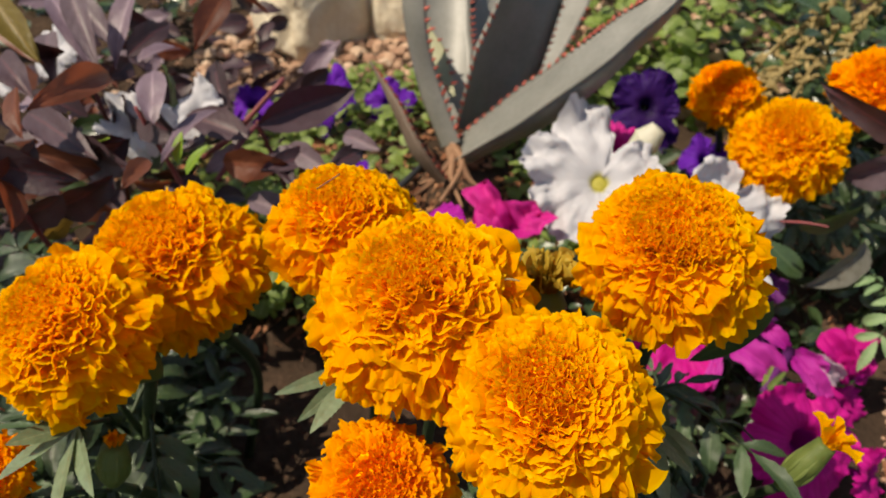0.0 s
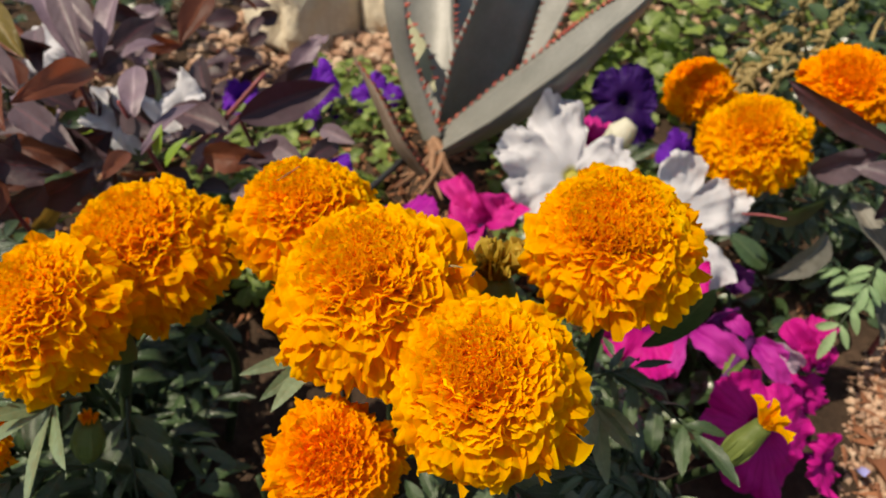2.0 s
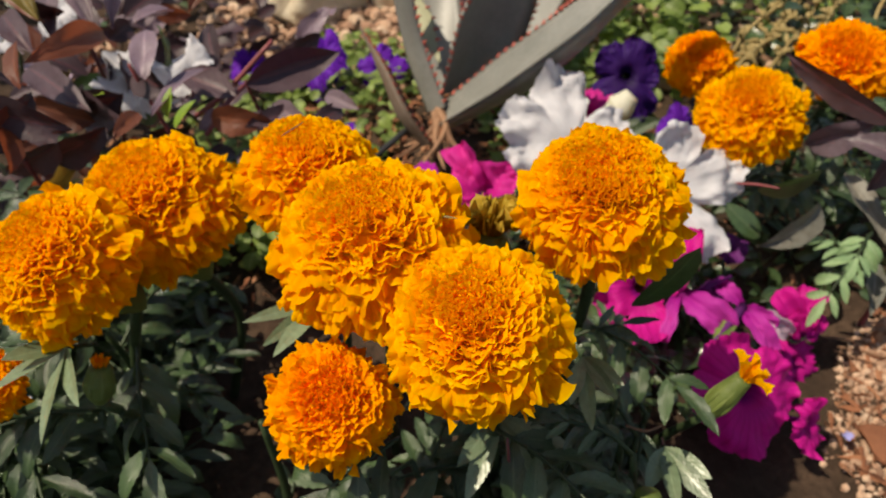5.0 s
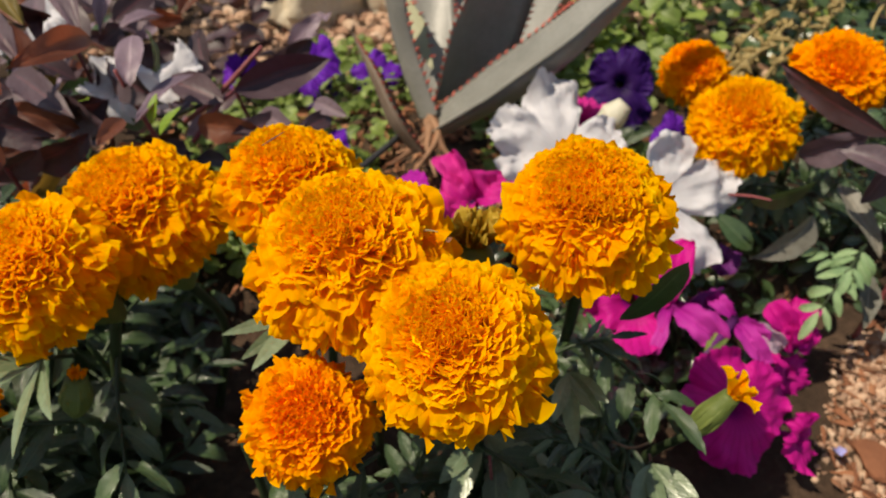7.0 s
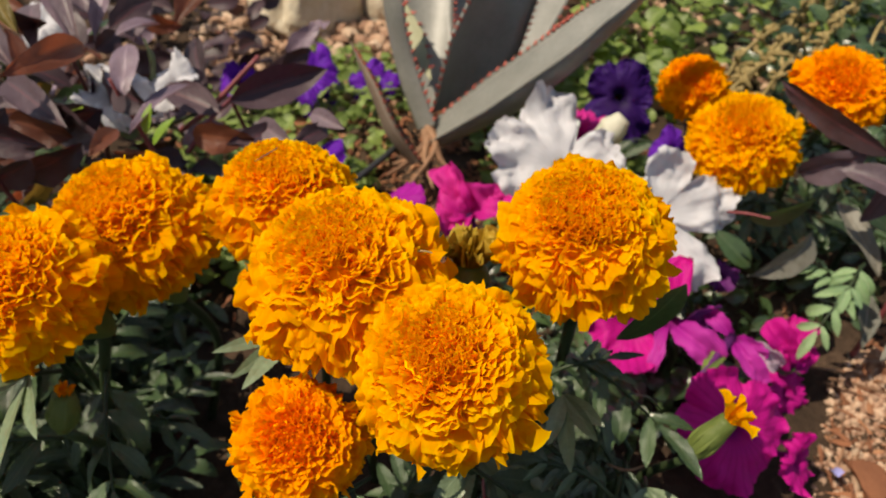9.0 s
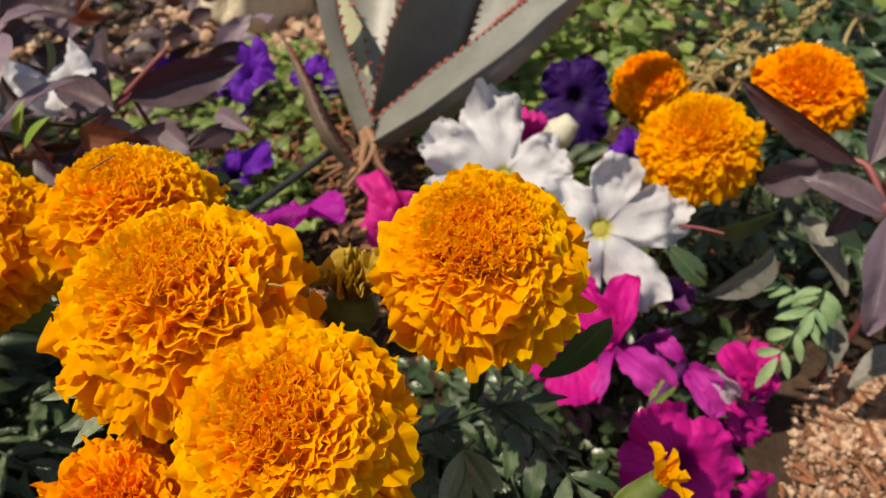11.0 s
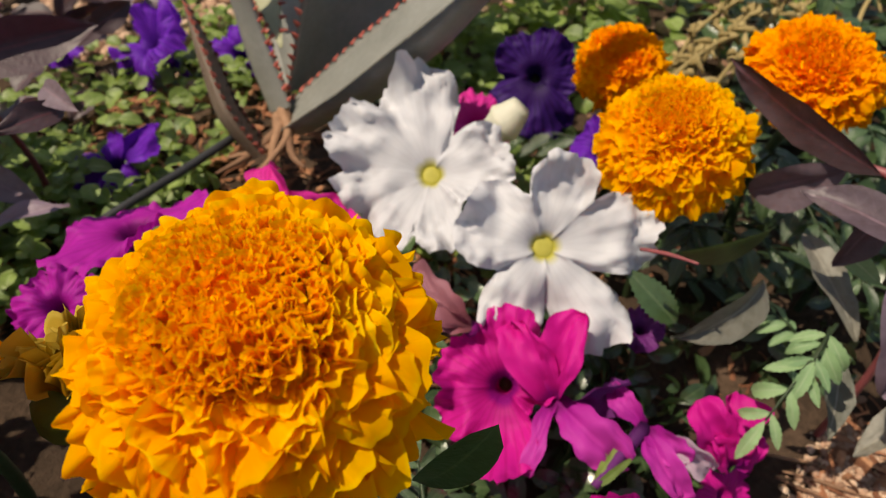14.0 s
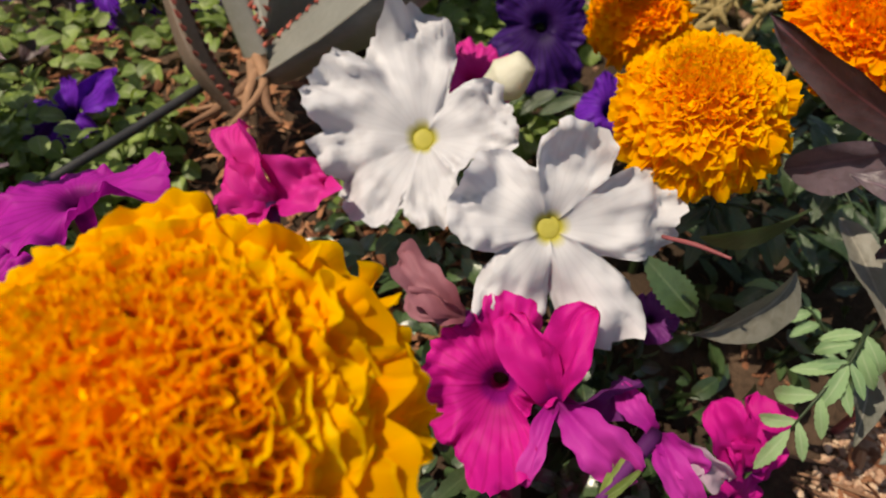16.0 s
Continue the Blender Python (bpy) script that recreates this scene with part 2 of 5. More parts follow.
M_PEBBLE = plain_material("salmon_gravel", [(0.15, (0.20, 0.11, 0.07)), (0.4, (0.38, 0.225, 0.15)), (0.65, (0.52, 0.345, 0.235)), (0.9, (0.64, 0.49, 0.36))], 60, 0.85, 0.25, 350, 0.001, 0.7, 0.65)
M_CHIP = plain_material("bark_chip", [(0.2, (0.13, 0.05, 0.028)), (0.5, (0.30, 0.125, 0.065)), (0.85, (0.46, 0.24, 0.13))], 80, 0.9, 0.2, 500, 0.001, 0.8, 0.6)
M_HOSE = plain_material("black_hose", [(0.3, (0.02, 0.02, 0.022)), (0.7, (0.05, 0.05, 0.052))], 40, 0.5)


# ---------------------------------------------------------------- shapes
rng = np.random.default_rng(7)


def grid_mesh(name, V, close=False, smooth=True):
    """A sheet of rows of points, with u across and v along; close joins the last column to the first."""
    V = np.asarray(V, float)
    nv, nu = V.shape[:2]
    cols = nu if close else nu - 1
    faces, uvs = [], []
    for j in range(nv - 1):
        for i in range(cols):
            k = (i + 1) % nu
            faces.append((j * nu + i, j * nu + k, (j + 1) * nu + k, (j + 1) * nu + i))
            u0, u1 = i / cols, (i + 1) / cols
            v0, v1 = j / (nv - 1), (j + 1) / (nv - 1)
            uvs += [u0, v0, u1, v0, u1, v1, u0, v1]
    me = bpy.data.meshes.new(name)
    me.from_pydata(V.reshape(-1, 3).tolist(), [], faces)
    lay = me.uv_layers.new(name="UVMap")
    lay.data.foreach_set("uv", uvs)
    if smooth:
        me.polygons.foreach_set("use_smooth", [True] * len(me.polygons))
    return me


def put(name, me, mat, parent=None, m=None, label=""):
    """One mesh object, as a part of parent or on its own."""
    if mat is not None and not me.materials:
        me.materials.append(mat)
    ob = new(name, me)
    if parent is not None:
        ob.parent = parent
    if m is not None:
        ob.matrix_basis = m
    if label:
        ob["label"] = label
    return ob


def thing(name, place, label, category, group="", kind=""):
    ob = new(name)
    ob.empty_display_size = 0.01
    ob.location = place
    return tagged(ob, label, category, group, kind)


def tube_points(points, radii, sides=8, steps=5):
    """Rings along a smooth line through the points."""
    P = [Vector(p) for p in points]
    line, rad = [], []
    for i in range(len(P) - 1):
        a, b = P[i], P[i + 1]
        ta = (P[i + 1] - P[i - 1]) / 2 if i else b - a
        tb = (P[i + 2] - P[i]) / 2 if i + 2 < len(P) else b - a
        for s in range(steps + (i == len(P) - 2)):
            t = s / steps
            h = (2 * t**3 - 3 * t**2 + 1, t**3 - 2 * t**2 + t, -2 * t**3 + 3 * t**2, t**3 - t**2)
            line.append(a * h[0] + ta * h[1] + b * h[2] + tb * h[3])
            rad.append(radii[i] * (1 - t) + radii[i + 1] * t)
    rings = []
    side = None
    for i, p in enumerate(line):
        d = (line[min(i + 1, len(line) - 1)] - line[max(i - 1, 0)]).normalized()
        if side is None:
            side = d.orthogonal().normalized()
        side = (side - d * side.dot(d)).normalized()
        up = d.cross(side)
        rings.append([tuple(p + (side * math.cos(2 * math.pi * k / sides) + up * math.sin(2 * math.pi * k / sides)) * rad[i]) for k in range(sides)])
    return rings, line


def tube_mesh(name, points, radii, sides=8, steps=5):
    rings, _ = tube_points(points, radii, sides, steps)
    a, b = np.mean(rings[0], 0), np.mean(rings[-1], 0)
    rings = [[tuple(a)] * sides] + rings + [[tuple(b)] * sides]
    return grid_mesh(name, rings, close=True)


def frame_on(place, along, face, scale=(1, 1, 1)):
    """A pose whose y runs along and whose z looks to face."""
    y = Vector(along).normalized()
    z = Vector(face)
    z = z - y * z.dot(y)
    z = z.normalized() if z.length > 1e-6 else y.orthogonal().normalized()
    x = y.cross(z)
    return Matrix.Translation(place) @ Matrix((x, y, z)).transposed().to_4x4() @ Matrix.Diagonal((*scale, 1))


def axis_pose(place, axis, spin=0.0):
    q = Vector(axis).normalized().to_track_quat('Z', 'Y')
    return Matrix.Translation(place) @ q.to_matrix().to_4x4() @ Matrix.Rotation(spin, 4, 'Z')


# ---------------------------------------------------------------- leaves
def leaf_points(length, width, nu=7, nv=11, droop=0.3, fold=0.25, wave=0.0, point=1.0, serrate=0.0, twist=0.0, seed=0, belly=0.42, crinkle=0.0):
    """A pointed blade: base at the origin, along +y, its face to +z."""
    r = np.random.default_rng(seed)
    ph = r.uniform(0, 6.28, 3)
    rows = []
    y = z = 0.0
    for j in range(nv):
        t = j / (nv - 1)
        a = droop * (t - 0.15) * 1.6
        if j:
            y += math.cos(a) * length / (nv - 1)
            z -= math.sin(a) * length / (nv - 1)
        w = math.sin(math.pi * min(1.0, t) ** (math.log(0.5) / math.log(belly))) ** (0.72 * point + 0.1)
        w = max(w, 0.04 if j < nv - 1 else 0.0) * width / 2
        if crinkle:
            w *= 1 + 0.9 * crinkle * noise.noise((t * 6, seed * 1.7, 0))
        if serrate and j % 2:
            w *= 1 - serrate
        row = []
        for i in range(nu):
            u = 2 * i / (nu - 1) - 1
            c, s = math.cos(twist * t), math.sin(twist * t)
            x = u * w
            h = fold * abs(u) * w + wave * width * math.sin(t * 11 + ph[0] + (u > 0) * ph[1]) * u * u
            if crinkle:
                h += crinkle * width * t * (noise.noise((u * 1.6 + seed, t * 3.0, 0)) + 0.5 * noise.noise((u * 4 + seed, t * 6.0, 3)))
            row.append((x * c - h * s, y + h * math.sin(a), z + h * math.cos(a) * c + x * s))
        rows.append(row)
    return rows


def blade(parent, base, tip, width, face, mat, name="leaf", label="", seed=0, **kw):
    """A leaf of its own shape that reaches from base to tip."""
    base, tip = Vector(base), Vector(tip)
    d = tip - base
    if mat in (M_LAVENDER, M_DUSK, M_PURPLE, M_RUST, M_GREY, M_OLIVE):
        kw.setdefault("crinkle", 0.20)
        kw.setdefault("fold", 0.45)
    V = np.array(leaf_points(d.length, width, seed=seed, **kw))
    end = V[-1].mean(0)
    # turn the bowed blade so that its tip meets the end point
    ang = math.atan2(end[2], end[1])
    me = grid_mesh(name, V)
    k = d.length / max(1e-6, math.hypot(end[1], end[2]))
    m = frame_on(base, d, face) @ Matrix.Rotation(-ang, 4, 'X') @ Matrix.Scale(k, 4)
    if parent is not None:
        m = Matrix.Translation(-parent.location) @ m
    return put(name, me, mat, parent, m, label)


LEAFLETS = [grid_mesh("leaflet", leaf_points(1.0, 0.27 + 0.03 * k, nu=5, nv=15, droop=0.15 + 0.25 * k, fold=0.3, wave=0.05, serrate=0.14, seed=k, belly=0.5)) for k in range(4)]
for _me in LEAFLETS:
    _me.materials.append(M_LEAF)
LEAFLETS_LIGHT = [m.copy() for m in LEAFLETS]
for _me in LEAFLETS_LIGHT:
    _me.materials.clear()
    _me.materials.append(M_MINT)


def pinnate(parent, base, tip, face, size, pairs=4, light=False, droop=0.4):
    """A marigold leaf: a midrib with toothed leaflets in pairs and one at its end. Places are in the world."""
    o = parent.location
    base, tip, face = Vector(base) - o, Vector(tip) - o, Vector(face)
    d = tip - base
    mid = base + d * 0.5 + face.normalized() * d.length * 0.10
    rib = put("leaf", tube_mesh("midrib", [base, mid, tip], [0.0011, 0.0009, 0.0005], 5, 4), M_STEM, parent)
    meshes = LEAFLETS_LIGHT if light else LEAFLETS
    side = d.cross(face).normalized()
    r = np.random.default_rng(abs(int((o + base).x * 1e5)) + 31 * abs(int((o + tip).y * 1e5)))
    for k in range(pairs):
        t = 0.22 + 0.70 * k / max(1, pairs - 1)
        p = base.lerp(mid, t * 2) if t < 0.5 else mid.lerp(tip, t * 2 - 1)
        for s in (-1, 1):
            way = d.normalized() * (0.75 + 0.2 * r.random()) + side * s * (0.85 + 0.3 * r.random()) - face.normalized() * (0.1 + 0.3 * r.random())
            ln = size * (0.72 + 0.35 * math.sin(math.pi * (0.25 + 0.6 * t))) * r.uniform(0.85, 1.1)
            f = face + Vector(r.normal(0, 0.22, 3))
            put("leaflet", meshes[int(r.integers(4))], None, rib, frame_on(p, way, f, (ln, ln, ln)))
    ln = size * 1.15
    put("leaflet", meshes[int(r.integers(4))], None, rib, frame_on(tip, d - face.normalized() * d.length * 0.25, face, (ln, ln, ln)))
    return rib


# ---------------------------------------------------------------- marigolds
def petal_points(half, curl, ruffle, waves, frill, seed, nu=25, nv=9):
    """A petal one unit long: narrow claw, pleated fan, and a notched, crimped rim that rolls one way or the other."""
    r = np.random.default_rng(seed)
    ph, ph2, ph3, lop = r.uniform(0, 6.28), r.uniform(0, 6.28), r.uniform(0, 6.28), r.uniform(-0.25, 0.25)
    waves, frill = waves * r.uniform(0.75, 1.3), frill * r.uniform(0.8, 1.25)
    lobes, cleft = r.uniform(1.4, 2.8), r.uniform(0.05, 0.13)
    cup = r.uniform(-0.10, 0.16)
    rows = []
    for j in range(nv):
        t = (j / (nv - 1)) ** 0.7
        row = []
        for i in range(nu):
            u = 2 * i / (nu - 1) - 1
            x = half * (0.24 + 0.76 * t) * math.sin(u * 1.4) / math.sin(1.4) + lop * t * t * 0.12
            notch = cleft * (abs(math.sin(u * lobes * 1.57 + ph3)) ** 0.55 - 0.75) + 0.03 * math.sin(u * frill * 4.1 + ph)
            s = t * (1 - 0.10 * u * u - 0.44 * u ** 4 * t * t) + t ** 4 * notch
            k = curl * s ** 1.8
            y = s * (1 - k * k / 6)
            z = -s * k * 0.5 * (1 - k * k / 20)
            h = ruffle * t ** 1.5 * math.sin(u * math.pi * waves + ph)
            h += 0.32 * ruffle * t ** 3 * math.sin(u * math.pi * frill + ph2)
            h += 0.034 * t * math.sin(u * 12 + ph3) + cup * u * u * t
            row.append((x, y + h * math.sin(k), z + h * math.cos(k)))
        rows.append(row)
    return rows


def petal_set(mat):
    """Petals from the middle outwards: crimped florets, tightly ruffled ones, broad outer ones."""
    sets = []
    for q, (half, curl, ruffle, waves, frill, nu, nv) in enumerate(((0.62, 0.5, 0.27, 1.5, 3.2, 19, 6), (0.56, 0.55, 0.16, 1.35, 3.6, 23, 8), (0.58, 0.95, 0.145, 1.35, 3.6, 25, 9))):
        row = []
        for k in range(10):
            me = grid_mesh("petal", petal_points(half * (0.80 + 0.045 * k), curl * (-0.25 + 0.19 * ((k * 7) % 10)), ruffle * (0.75 + 0.06 * ((k * 3) % 10)), waves, frill, 31 * k + 500 * q, nu, nv))
            me.materials.append(mat)
            row.append(me)
        sets.append(row)
    return sets


PETALS = {"gold": petal_set(M_GOLD), "orange": petal_set(M_ORANGE), "withered": petal_set(M_WITHER)}


def head_core(R, flat=0.8):
    rows = []
    for j in range(9):
        t = math.pi * j / 8
        rows.append([(R * 0.80 * math.sin(t) * math.cos(a), R * 0.80 * math.sin(t) * math.sin(a), R * 0.81 * flat * math.cos(t) - 0.04 * R) for a in np.linspace(0, 2 * math.pi, 16, endpoint=False)])
    return grid_mesh("flower_head", rows, close=True)


def marigold(place, axis, R, foot, tone="gold", count=260, flat=0.88, seed=0, label="", spread=1.95, leaves=(), n=3, fine=1.0, cap=0.38):
    """A pompom marigold on its stem: petals on a dome, green cup below, stem down to the soil."""
    r = np.random.default_rng(seed + 100)
    place, axis = Vector(place), Vector(axis).normalized()
    t = thing("marigold", foot, label, "flower", "marigolds in bloom")
    o = t.location
    m = axis_pose(place - o, axis, r.uniform(0, 6.28))
    head = put("flower_head", head_core(R, flat), M_CORE, t, m, "ruffled golden orange petals" if tone == "gold" else "ruffled deep orange petals")
    R0, R = R, R * 0.868
    data = [[(np.array([v.co for v in me.vertices]), [tuple(p.vertices) for p in me.polygons], [tuple(c.uv) for c in me.uv_layers[0].data]) for me in row] for row in PETALS[tone]]
    V, Fc, uv, off = [], [], [], 0
    # three zones of the dome: from angle, to angle, share of the petals
    zones = ((0.0, cap, 0.55 * (cap / 0.38) ** 1.8), (cap, 0.90, 0.70 * (0.90 - cap) / 0.52), (0.90, spread, 0.74))
    for k, (th0, th1, share) in enumerate(zones):
        number = int(count * share)
        for i in range(number):
            q = (i + 0.5) / number
            th = th0 + (th1 - th0) * (math.sqrt(q) if k == 0 else q ** 0.85) + r.normal(0, 0.03)
            phi = i * 2.39996 + r.normal(0, 0.10)
            out = Vector((math.sin(th) * math.cos(phi), math.sin(th) * math.sin(phi), math.cos(th)))
            apex = Vector((-math.cos(th) * math.cos(phi), -math.cos(th) * math.sin(phi), math.sin(th)))
            ln = R * (0.10 + 0.14 * th / cap, 0.26 + 0.16 * (th - cap) / (0.90 - cap), 0.42 + 0.09 * min(1.0, (th - 0.90) / 0.5))[k] * r.uniform(0.88, 1.10)
            w = R * (0.085 + 0.075 * th / cap, 0.21 + 0.20 * (th - cap) / (0.90 - cap), 0.46)[k] * fine * r.uniform(0.75, 1.3)
            lump = 1 + 0.07 * noise.noise(out * 2.6 + Vector((seed * 3.7, 0, 0))) + r.normal(0, (0.010, 0.016, 0.015)[k])
            if cap > 0.5:
                lump += 0.025 if th < cap else -0.03 if th < 0.80 else 0.0      # the middle stands up as a button
            surf = Vector((out.x * R, out.y * R, out.z * R * flat)) * lump
            lean = (0.20, 0.14 - 0.75 * (th - cap), max(-1.25, -0.32 - 1.10 * (th - 0.90)))[k]
            base = surf - (out + apex * lean).normalized() * ln * 0.80
            way = out + apex * (lean + r.normal(0, 0.15)) + Vector(r.normal(0, 0.13, 3))
            face = apex + Vector(r.normal(0, 1, 3)) * (0.55, 0.34, 0.25)[k]
            m = frame_on(base, way, face, (w, ln, (w + ln) * 0.45))
            if k == 2:
                put("petal", PETALS[tone][k][int(r.integers(10))], None, head, m)
                continue
            v, f, c = data[k][int(r.integers(10))]
            mm = np.array(m)
            V.append(v @ mm[:3, :3].T + mm[:3, 3])
            Fc += [tuple(n0 + off for n0 in p) for p in f]
            uv += [n0 for p in c for n0 in p]
            off += len(v)
    me = bpy.data.meshes.new("florets")
    me.from_pydata(np.concatenate(V).tolist(), [], Fc)
    me.uv_layers.new(name="UVMap").data.foreach_set("uv", uv)
    me.polygons.foreach_set("use_smooth", [True] * len(me.polygons))
    put("floret_disc", me, M_FLORET if tone == "gold" else M_ORANGE, head)["kind"] = "stuff"
    R = R0
    under = place - axis * R * 0.78 - o
    cup = []
    for s, (h, rad) in enumerate(((0.55, 0.42), (0.30, 0.40), (0.05, 0.34), (-0.25, 0.22), (-0.5, 0.10), (-0.6, 0.02))):
        cup.append([(rad * R * math.cos(a) * (1 + 0.06 * math.cos(5 * a)), rad * R * math.sin(a) * (1 + 0.06 * math.cos(5 * a)), h * R) for a in np.linspace(0, 2 * math.pi, 15, endpoint=False)])
    put("calyx", grid_mesh("calyx", cup, close=True), M_CALYX, t, axis_pose(under, axis))
    s0 = under - axis * R * 0.4
    bend = s0 * 0.55 - Vector((0, 0, 0)) + Vector((r.normal(0, 0.006), r.normal(0, 0.006), 0))
    put("stem", tube_mesh("stem", [(0, 0, -0.006), bend, s0], [0.0028, 0.0025, 0.0030], 8, 6), M_STEM, t)
    for base, tip, face, size, pairs in leaves:
        pinnate(t, base, tip, face, size, pairs)
    # leaves off the stem
    for k in range(n):
        q = o + bend.lerp(s0, 0.75 * k / n) if k > 1 else o + bend * (0.5 + 0.45 * k)
        a = k * 2.4 + r.uniform(0, 1.2)
        ln = r.uniform(0.045, 0.065)
        d = Vector((math.cos(a), math.sin(a), r.uniform(-0.15, 0.25)))
        pinnate(t, q, q + d * ln, Vector((0, 0, 1)) - d * 0.2, r.uniform(0.022, 0.030), 4)
    return t


# ---------------------------------------------------------------- petunias
def corolla_points(R, seed, ruffle=1.0, cup=0.35, nu=90, nv=15):
    """Five joined lobes round a funnel; each lobe bends and crinkles in its own way."""
    r = np.random.default_rng(seed)
    ph = r.uniform(0, 6.28, 6)
    bend = r.normal(0, 0.17, 5) * ruffle
    size = 1 + r.normal(0, 0.06, 5)
    o = r.uniform(0, 50)
    core = 0.07
    rows = []
    for j in range(nv):
        t = j / (nv - 1)
        row = []
        for i in range(nu):
            a = 2 * math.pi * i / nu
            lobe = abs(math.cos(2.5 * a))
            k = int(((a + math.pi / 5) / (2 * math.pi / 5)) % 5)
            ca, sa = math.cos(a), math.sin(a)
            n1 = noise.noise((ca * 2.2 + o, sa * 2.2, t * 1.6))
            n2 = noise.noise((ca * 5.5 + o, sa * 5.5, t * 3.0))
            n3q = noise.noise((ca * 9 + o, sa * 9, 7.0))
            edge = (0.74 + 0.26 * lobe ** 0.5 * size[k]) + 0.03 * n2 + 0.03 * n3q + 0.012 * math.sin(27 * a + ph[0])
            rad = R * (core + (1 - core) * t ** 1.25 * (1 + (edge - 1) * t * t))
            z = R * (-0.70 * (1 - t) ** 5 + cup * t * 0.5 * (1 - t) - 0.10 * t ** 3)
            roll = bend[k] * lobe ** 0.7
            n3 = noise.noise((ca * 10 + o, sa * 10, t * 4.0))
            z += R * t ** 3 * 0.15 * ruffle * n3
            z += R * t * t * (0.22 * ruffle * n1 + 0.16 * ruffle * n2 * t + roll * 1.3 - 0.10 * (1 - lobe) ** 2)
            rad *= 1 - 0.45 * abs(roll) * t * t
            row.append((rad * ca, rad * sa, z))
        rows.append(row)
    return rows


def petunia(place, axis, R, mat, foot, label, seed=0, spin=0.0, ruffle=1.0, cup=0.35, squash=(1, 1), name="petunia"):
    """A trumpet flower: wide corolla, tube, green calyx, thin stem to the soil."""
    place, axis = Vector(place), Vector(axis).normalized()
    t = thing(name, foot, label, "flower", "petunias in bloom")
    o = t.location
    m = axis_pose(place - o, axis, spin) @ Matrix.Diagonal((squash[0], squash[1], 1, 1))
    put("corolla", grid_mesh("corolla", corolla_points(R, seed, ruffle, cup), close=True), mat, t, m)
    neck = place - axis * R * 0.70 - o
    end = neck - axis * R * 0.75
    put("tube", tube_mesh("tube", [neck, neck.lerp(end, 0.5), end], [R * 0.12, R * 0.085, R * 0.06], 10, 4), mat, t)
    cal = put("calyx", tube_mesh("calyx", [end + axis * R * 0.2, end, end - axis * R * 0.12], [R * 0.10, R * 0.09, R * 0.04], 8, 3), M_CALYX, t)
    for k in range(5):
        a = k * 1.2566
        side = (m.to_3x3() @ Vector((math.cos(a), math.sin(a), 0))).normalized()
        blade(t, o + end, o + end + axis * R * 0.42 + side * R * 0.20, R * 0.10, side, M_CALYX, "sepal", seed=k, nu=3, nv=5, droop=0.2)
    s0 = end - axis * R * 0.1
    midp = s0 * 0.5 + Vector((0.004, -0.004, 0.012))
    put("stem", tube_mesh("stem", [s0, midp, (0, 0, -0.005)], [0.0014, 0.0016, 0.0018], 6, 5), M_STEM, t)
    return t


def lobed_corolla(lobes, seed, ruffle=1.0, throat=0.004, deep=0.012, nu=150, nv=20):
    """A corolla of unlike lobes. Each lobe: the angle it points to in degrees, its length, half its width in degrees, and how far its tip comes forward."""
    o = seed * 3.7
    mean = sum(q[1] for q in lobes) / len(lobes)
    rows = [[] for _ in range(nv)]
    for i in range(nu):
        a = 360 * i / nu
        best, total, lift, crease = 0.0, 0.0, 0.0, 1.0
        for k, (ang, ln, half, fore) in enumerate(lobes):
            d = abs((a - ang + 180) % 360 - 180) / half
            edge = ln * (max(0.0, 1 - d ** 3.2)) ** 0.55
            best, crease = max(best, edge), min(crease, d)
            w = math.exp(-(d * 1.15) ** 4)
            total += w
            lift += w * (fore + (0.0016 if k % 2 else -0.0016))
        lift /= max(total, 0.15)
        rim = (best ** 4 + (0.50 * mean) ** 4) ** 0.25
        ca, sa = math.cos(math.radians(a)), math.sin(math.radians(a))
        fray = 0.065 * noise.noise((ca * 7 + o, sa * 7, 1)) + 0.05 * noise.noise((ca * 17 + o, sa * 17, 2))
        for j in range(nv):
            t = j / (nv - 1)
            rad = throat + (rim * (1 + fray * t ** 3) - throat) * t ** 1.15
            x, y = rad * ca, rad * sa
            z = -deep * (1 - t) ** 6 + lift * t * t
            z += 0.07 * mean * t * t * math.cos(crease * 2.6)
            z += mean * ruffle * t ** 2 * (0.20 * noise.noise((x * 45 + o, y * 45, 0)) + 0.13 * noise.noise((x * 100 + o, y * 100, 5)) + 0.07 * t * noise.noise((x * 260 + o, y * 260, 9)) + 0.16 * t * t * noise.noise((ca * 3 + o, sa * 3, t)))
            rows[j].append((x, y, z))
    return rows


